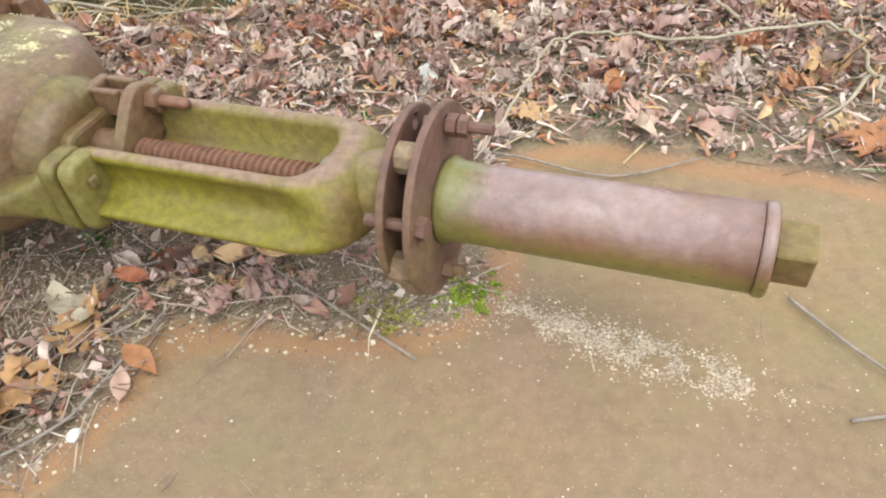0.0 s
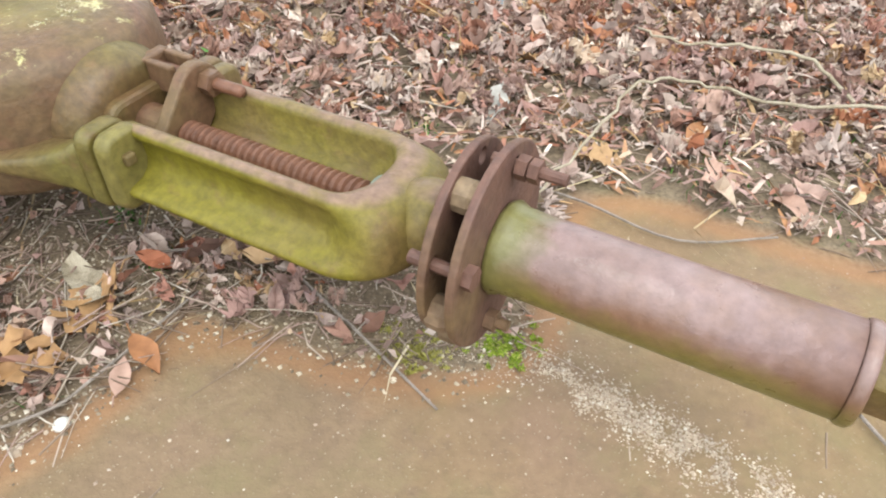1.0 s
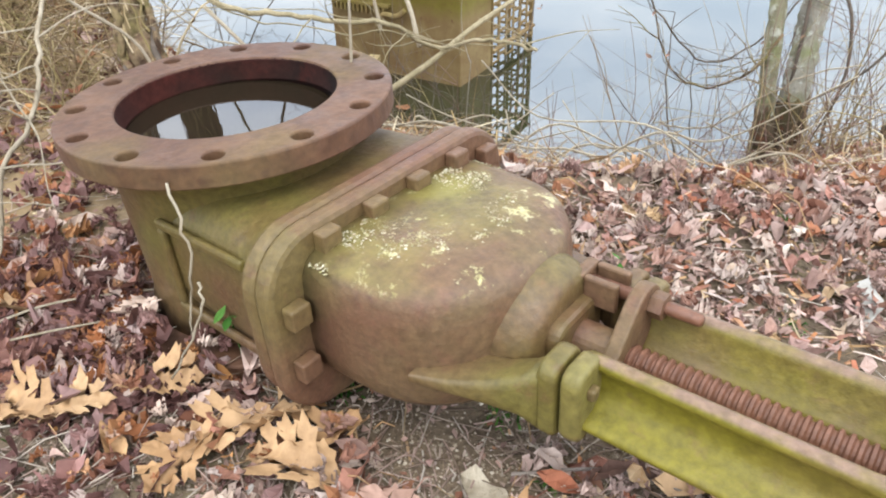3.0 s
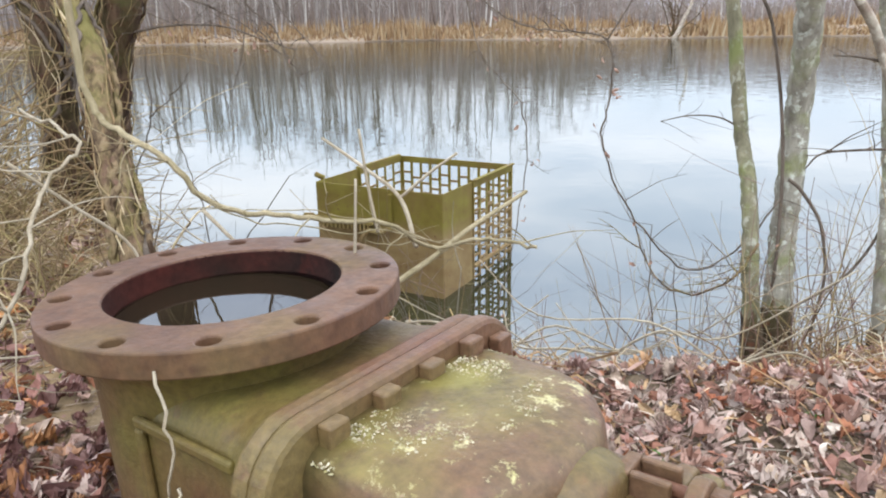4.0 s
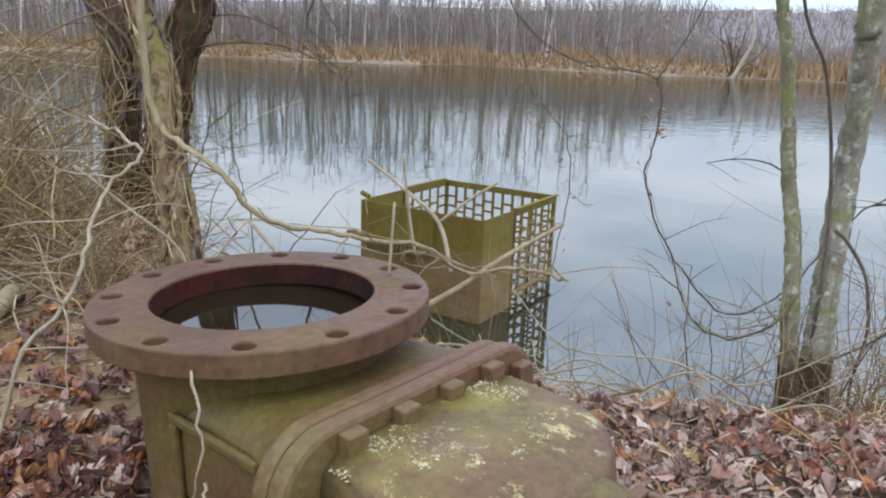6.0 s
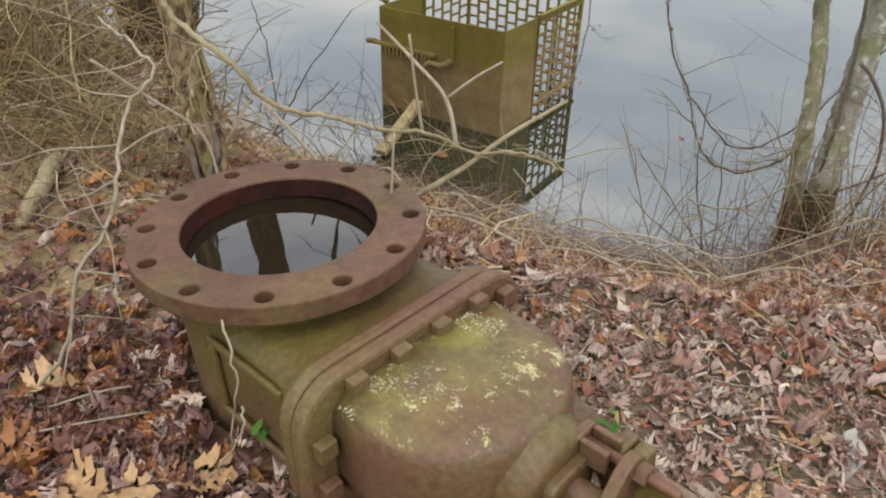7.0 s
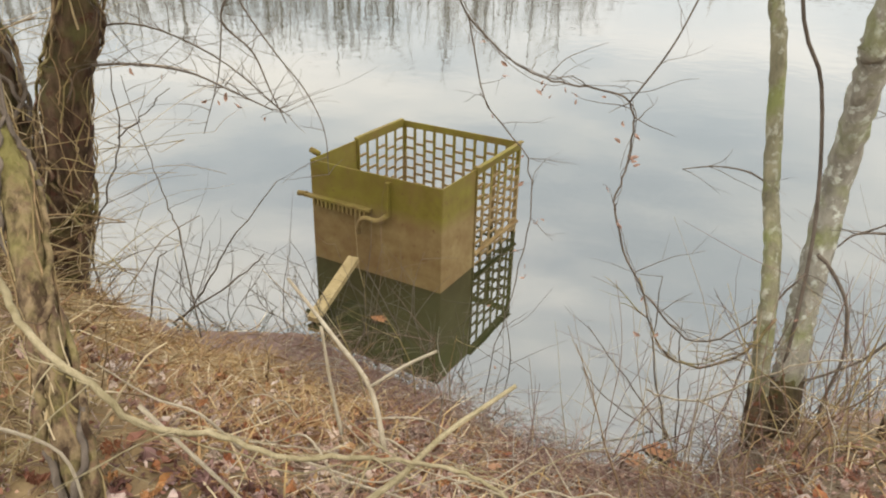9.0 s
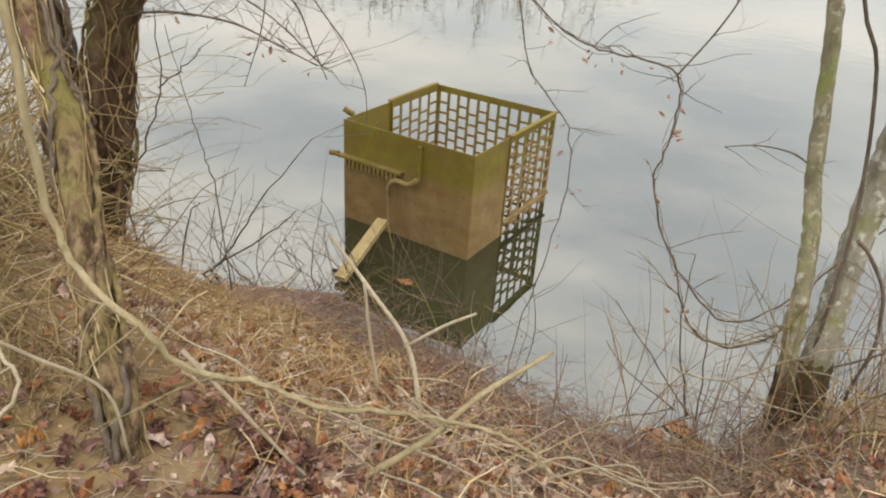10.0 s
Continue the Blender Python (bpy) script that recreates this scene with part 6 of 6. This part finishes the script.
thing("dead_weeds", a, M_BRAMBLE, "thin upright dead weed stalks along the waterline", "weeds", kind="stuff")
thing("pale_weeds", a2, M_MAUVE, "bleached upright weed stalks along the waterline", "weeds", kind="stuff")

rng = random.Random(45)
a = Acc()
for i in range(46):
    x = rng.uniform(-2.35, -1.15) if i < 22 else rng.uniform(-3.4, -2.3)
    y = shore(x) + rng.uniform(-0.05, 0.35)
    grow(a, (x, y, max(height(x, y), WATER_Z - 0.1)), (rng.gauss(0, 0.4), rng.gauss(0, 0.3), 1), rng.uniform(0.3, 0.75), rng.uniform(0.0022, 0.004), 1, rng, 0.3, 4, (2, 5))
thing("shore_shrub", a, M_VINE, "sparse dark bare shrub twigs standing in the shallows", "shrub", kind="stuff")

rng = random.Random(44)
a = Acc()
for i in range(3800):
    x = rng.uniform(-2.4, 0.1)
    c, sh = crest(x), shore(x)
    y = rng.uniform(c + (0.45 if x > -1.5 else 0.7) * (sh - c), sh + 0.1)
    if x < -1.5 and rng.random() < 0.55:
        continue
    p = Vector((x, y, max(height(x, y), WATER_Z - 0.03)))
    an = rng.uniform(0, 6.28)
    d = Vector((math.cos(an), math.sin(an), rng.uniform(0.2, 1.4))).normalized()
    ln = rng.uniform(0.12, 0.45)
    pts = [p]
    for k in range(4):
        d = (d + Vector((rng.gauss(0, 0.2), rng.gauss(0, 0.2), -0.35))).normalized()
        pts.append(pts[-1] + d * ln / 4)
    r = rng.uniform(0.0009, 0.0022)
    tube(a, spline(pts, 2), r, r * 0.5, 3, 0, 0, False)
thing("arching_stems", a, M_MAUVE, "low tangle of thin mauve and bleached arching stems above the waterline", "weeds", kind="stuff")

rng = random.Random(12)
for i, (x, y, s) in enumerate([(-0.19, 1.511, 1.0), (-0.549, 0.91, 0.6), (-0.767, 0.881, 0.6), (-0.458, 0.832, 0.5), (-0.179, 1.242, 0.45), (0.66, 1.0, 1.2)]):
    a = Acc()
    for k in range(22):
        an = rng.uniform(0, 6.28)
        blade(a, (rng.gauss(0, 0.012), rng.gauss(0, 0.012), 0), (math.cos(an), math.sin(an), rng.uniform(0.4, 1.6)), rng.uniform(0.02, 0.055) * s, 0.0022, 0.8, rng)
    thing("grass_tuft", a, M_GRASS, "small bright green grass tuft among leaves", "grass", "green tufts", smooth=False, m=Matrix.Translation((x, y, height(x, y))))
for i, (p, s) in enumerate([((-0.925, 0.87, 0.11), 1.0), ((-0.43, 1.02, 0.20), 0.8)]):
    a = Acc()
    for k in range(5):
        an = rng.uniform(0, 6.28)
        leaf_mesh(a, Matrix.Translation((0.016 * math.cos(an), 0.016 * math.sin(an), 0.02 * rng.random())) @ Euler((rng.gauss(0, 0.4), rng.gauss(0, 0.4), an)).to_matrix().to_4x4(), 0.03 * s, rng, False, 0.6)
    z = height(p[0], p[1])
    tube(a, [(0, 0, 0), (0.004, 0, -0.5 * (p[2] - z)), (0, 0.006, z - p[2])], 0.0012, 0.0015, 4)
    thing("green_sprig", a, M_GRASS, "small green weed sprig growing against the valve", "weed", smooth=False, m=Matrix.Translation(p))


def moss_patch(x, y, rx, ry, n, mat, label, seed):
    rng = random.Random(seed)
    a = Acc()
    cushions = [(rng.gauss(0, rx * 0.5), rng.gauss(0, ry * 0.5), rng.uniform(0.14, 0.32) * ry) for _ in range(60)]
    for k in range(n):
        cx, cy, cr = rng.choice(cushions)
        ox, oy = rng.gauss(0, cr * 0.5), rng.gauss(0, cr * 0.5)
        px, py = cx + ox, cy + oy
        hgt = (0.004 + 0.5 * cr) * max(0.1, 1 - (ox * ox + oy * oy) / (cr * cr)) * max(0.25, 1 - (px / rx) ** 2 * 0.5)
        blade(a, (px, py, hgt * 0.35 - 0.003), (rng.gauss(0, 0.6), rng.gauss(0, 0.6), 1), hgt * rng.uniform(0.5, 1.1), 0.0014, 0.2, rng)
    thing("moss_patch", a, mat, label, "moss", kind="stuff", smooth=False, m=Matrix.Translation((x, y, height(x, y))))


moss_patch(0.012, 0.795, 0.052, 0.030, 6500, M_MOSS, "bright green moss cushion on the clay", 1)
moss_patch(-0.095, 0.765, 0.06, 0.032, 4000, M_MOSS_DULL, "dull olive moss patch on the clay", 2)

moss_patch(-0.66, 0.53, 0.03, 0.022, 500, M_MOSS, "small green moss tuft on gritty earth", 3)
moss_patch(-0.78, 0.44, 0.05, 0.035, 900, M_MOSS_DULL, "yellow-green moss patch on gritty earth", 4)

rng = random.Random(21)
a = Acc()
for i in range(15600):
    if i < 2600:
        t = rng.random()
        x, y = -0.36 + 0.44 * t + rng.gauss(0, 0.03), 0.83 - 0.055 * t + rng.gauss(0, 0.022)
        s = 0.0006 + 0.0014 * rng.random() ** 2
    elif i < 13000:
        t = rng.random()
        x, y = 0.06 + 0.30 * t + rng.gauss(0, 0.02), 0.775 - 0.14 * t + rng.gauss(0, 0.016)
        if rng.random() < abs(t - 0.5) * 1.2:
            continue
        s = 0.0006 + 0.0019 * rng.random() ** 2.2
        if noise.noise(Vector((x * 30, y * 30, 1))) < rng.uniform(-0.35, 0.1):
            continue
    else:
        x, y = rng.uniform(-1.1, 0.6), rng.uniform(0.35, 1.05)
        s = 0.0007 + 0.002 * rng.random() ** 2
        if signed_in(x, y, CLAY) > 0 and rng.random() < 0.75:
            continue
    z = height(x, y)
    pts = [Vector((x + s * rng.uniform(0.6, 1.4) * cx, y + s * rng.uniform(0.6, 1.4) * cy, z + s * cz)) for cx, cy, cz in ((1, 0, 0), (0, 1, 0), (-1, 0, 0), (0, -1, 0), (0, 0, 0.9))]
    a.add(pts, [(0, 1, 4), (1, 2, 4), (2, 3, 4), (3, 0, 4)])
for i in range(420):
    x, y = rng.uniform(-1.2, -0.42), rng.uniform(0.33, 0.85)
    if signed_in(x, y, CLAY) > 0:
        continue
    s = 0.002 + 0.006 * rng.random() ** 3
    z = height(x, y)
    ring = [(math.cos(1.05 * q), math.sin(1.05 * q)) for q in range(6)]
    sx, sy = rng.uniform(0.7, 1.2), rng.uniform(0.7, 1.2)
    pts = [Vector((x + s * cx * sx, y + s * cy * sy, z - 0.001)) for cx, cy in ring] + [Vector((x + s * 0.7 * cx * sx, y + s * 0.7 * cy * sy, z + s * 0.5)) for cx, cy in ring] + [Vector((x, y, z + s * 0.65))]
    a.add(pts, [(q, (q + 1) % 6, 6 + (q + 1) % 6, 6 + q) for q in range(6)] + [(6 + q, 6 + (q + 1) % 6, 12) for q in range(6)])
thing("gravel", a, M_GRAVEL, "streak of pale gravel grains on brown clay", "gravel", kind="stuff", smooth=False)


rng = random.Random(24)
a = Acc()
for i in range(34000):
    x, y = rng.uniform(-1.25, 0.12), rng.uniform(0.33, 1.0)
    d = signed_in(x, y, CLAY)
    if d > -0.01 and rng.random() < min(1.0, 0.6 + d * 8) or noise.noise(Vector((x * 9, y * 9, 6))) < rng.uniform(-1.0, 0.3):
        continue
    q = 0.0008 + 0.0034 * rng.random() ** 2.4
    z = height(x, y)
    a.add([Vector((x + q * rng.uniform(0.6, 1.4) * cx, y + q * rng.uniform(0.6, 1.4) * cy, z + q * cz)) for cx, cy, cz in ((1, 0, 0), (0, 1, 0), (-1, 0, 0), (0, -1, 0), (0, 0, 0.8))], [(0, 1, 4), (1, 2, 4), (2, 3, 4), (3, 0, 4)])
thing("grit", a, M_GRIT, "coarse sandy grit and tiny stones on bare earth", "grit", kind="stuff", smooth=False)

rng = random.Random(22)
a = Acc()
for i in range(10500):
    x, y = (rng.uniform(-2.6, 1.4), rng.uniform(0.4, 2.1)) if i < 8800 else (rng.uniform(-1.2, -0.2), rng.uniform(0.33, 0.9))
    if signed_in(x, y, CLAY) > -0.01 and rng.random() < 0.992:
        continue
    an, ln, r = rng.uniform(0, 6.28), 0.015 + 0.09 * rng.random() ** 2, rng.uniform(0.0006, 0.0018)
    p = Vector((x, y, height(x, y) + rng.uniform(0.002, 0.02)))
    d = Vector((math.cos(an), math.sin(an), rng.gauss(0, 0.12)))
    tube(a, [p, p + d * ln * 0.5 + Vector((rng.gauss(0, 0.003), rng.gauss(0, 0.003), 0.001)), p + d * ln], r, r * 0.6, 4, 0, 0, False)
thing("twig_litter", a, M_TWIGS, "fine broken twigs and stems strewn over earth and leaves", "twigs", kind="stuff")
rng = random.Random(23)
a = Acc()
for i in range(1500):
    x, y = rng.uniform(0.1, 1.5), rng.uniform(0.95, 1.9)
    if i % 4 == 0:
        x, y = rng.uniform(-1.7, -0.3), rng.uniform(0.5, 1.9)
    if signed_in(x, y, CLAY) > -0.03 or noise.noise(Vector((x * 6, y * 6, 3.3))) < 0.12:
        continue
    blade(a, (x, y, height(x, y)), (rng.gauss(0, 0.6), rng.gauss(0, 0.6), 1), rng.uniform(0.01, 0.03), 0.0012, 0.5, rng)
thing("sparse_green_grass", a, M_GRASS, "sparse short green grass between fallen leaves", "grass", kind="stuff", smooth=False)


def pebble(x, y, s, label):
    bm = bmesh.new()
    bmesh.ops.create_icosphere(bm, subdivisions=2, radius=s)
    for v in bm.verts:
        v.co *= 1 + 0.18 * noise.noise(v.co * (1.6 / s) + Vector((x, y, 0)) * 9)
        v.co.z *= 0.7
    thing("pebble", bm, M_STONE, label, "pebble", "pebbles", m=Matrix.Translation((x, y, height(x, y) + s * 0.4)))


a = Acc()
leaf_mesh(a, Matrix.Identity(4), 0.10, random.Random(3), False, 1.8, 0.06)
leaf_mesh(a, Matrix.Translation((0.035, -0.015, 0.006)) @ Matrix.Rotation(0.9, 4, "Z"), 0.07, random.Random(9), False, 1.5, 0.05)
thing("bark_curl", a, M_TWIG_PALE, "pale curled strip of shed bark lying on leaves", "bark", m=pose(-0.52, 0.775, 0.014, 0, 0, -25))
pebble(-0.442, 0.584, 0.0095, "smooth white pebble on the clay")
pebble(-0.80, 0.70, 0.012, "pale pebble beside oak leaves")
pebble(-0.655, 0.72, 0.007, "pale pebble beside oak leaves")
a = Acc()
leaf_mesh(a, Matrix.Identity(4), 0.11, random.Random(5), True, 0.3)
thing("oak_leaf", a, M_LEAF_ORANGE, "orange oak leaf floating on the pond", "leaf", m=Matrix.Translation((-2.08, 4.03, WATER_Z + 0.008)))

for i, (x, y) in enumerate(((-0.42, 3.47), (-0.40, 3.30), (-0.52, 3.36), (-0.33, 3.38), (-0.47, 3.24))):
    a = Acc()
    leaf_mesh(a, Matrix.Identity(4), 0.16, random.Random(60 + i), True, 0.5)
    thing("oak_leaf", a, M_LEAF_ORANGE, "wet orange oak leaf lying in the shallows", "leaf", "shallows leaves", m=Matrix.Translation((x, y, max(WATER_Z + 0.008, height(x, y) + 0.016))) @ Matrix.Rotation(1.3 * i, 4, "Z"))

# ---- the far shore ----
def far_edge(x):
    return max(FAR_Y + 3.0 * noise.noise(Vector((x * 0.05, 0.3, 0))) - 0.3 * max(0, -x - 30), 45.0)


rng = random.Random(31)
a = Acc()
for i in range(14000):
    x = rng.uniform(-110, 60)
    y = far_edge(x) - 1.0 + abs(rng.gauss(0, 7))
    z = max(height(x, y), WATER_Z) - 0.1
    hgt = rng.uniform(0.7, 1.9) * max(0.15, 0.62 + 1.6 * noise.noise(Vector((x * 0.16, y * 0.16, 0))))
    w = rng.uniform(0.05, 0.16)
    lean = rng.gauss(0, 0.3)
    a.add([(x - w, y, z), (x + w, y, z), (x + lean, y + rng.gauss(0, 0.2), z + hgt)], [(0, 1, 2)])
thing("far_reeds", a, M_REED, "golden brown reed bed along the far shore", "reeds", kind="stuff", smooth=False)

rng = random.Random(32)
a = Acc()
for i in range(1000):
    x = rng.uniform(-120, 70)
    tall = 1.0 - 0.72 * min(1.0, max(0.0, (x + 22) / 12))
    y = far_edge(x) + rng.uniform(2, 45)
    if x > 2 and rng.random() < 0.6:
        y += 30
    z = height(x, y)
    hgt = rng.uniform(9, 17) * tall
    r = rng.uniform(0.055, 0.17)
    p = [Vector((x, y, z - 0.2))]
    lean = Vector((rng.gauss(0, 0.06), rng.gauss(0, 0.05), 1)).normalized()
    for k in range(5):
        p.append(p[-1] + (lean + Vector((rng.gauss(0, 0.03), rng.gauss(0, 0.03), 0))) * hgt / 5)
    tube(a, p, r, r * 0.25, 4, 0, 0, False)
    for k in range(rng.randint(5, 9)):
        j = rng.randint(1, 4)
        grow(a, p[j].lerp(p[j + 1], rng.random()), (rng.gauss(0, 0.6), rng.gauss(0, 0.5), 1), hgt * rng.uniform(0.12, 0.3), r * 0.4, 1, rng, 0.25, 3, (1, 3))
thing("far_trees", a, M_FARTREE, "bare grey and pale-trunked winter trees on the far shore", "trees", kind="stuff", smooth=False)

rng = random.Random(33)
a = Acc()
for i in range(16000):
    x = rng.uniform(-150, 110)
    y = far_edge(x) + rng.uniform(12, 150)
    z = height(x, y)
    hgt = rng.uniform(3.5, 9.0) * (1.0 - 0.62 * min(1.0, max(0.0, (x + 22) / 14)))
    d = Vector((rng.gauss(0, 0.2), rng.gauss(0, 0.2), 1))
    w = rng.uniform(0.04, 0.12)
    b0 = Vector((x, y, z))
    a.add([b0 - Vector((w, 0, 0)), b0 + Vector((w, 0, 0)), b0 + d * hgt], [(0, 1, 2)])
    e = d * hgt * 0.5
    a.add([b0 + e, b0 + e + Vector((w, 0, 0.1)), b0 + e + Vector((rng.gauss(0, 1.0), 0, hgt * 0.4))], [(0, 1, 2)])
thing("far_brush", a, M_FARBRUSH, "hazy grey-brown leafless brush and saplings behind the reeds", "brush", kind="stuff", smooth=False)

rng = random.Random(35)
ob = root("snag_tree", "pale leaning broken tree at the edge of the far reeds", "tree", Matrix.Translation((-2.3, 83.0, WATER_Z)))
a = Acc()
tube(a, spline([(0, 0, -0.3), (0.8, 0, 1.7), (1.6, 0, 4.0), (1.1, 0.2, 7.2)], 4), 0.30, 0.08, 7, 0.08, 5)
part("trunk", a, M_BARK_FLAKY, ob)
for k in range(9):
    a = Acc()
    grow(a, (rng.uniform(-0.3, 0.3), 0, 0.2), (rng.gauss(0, 0.45), rng.gauss(0, 0.3), 1), rng.uniform(2.5, 6.0), 0.10, 2, rng, 0.25, 4, (1, 3))
    part("limb", a, M_BARK_DARK, ob)
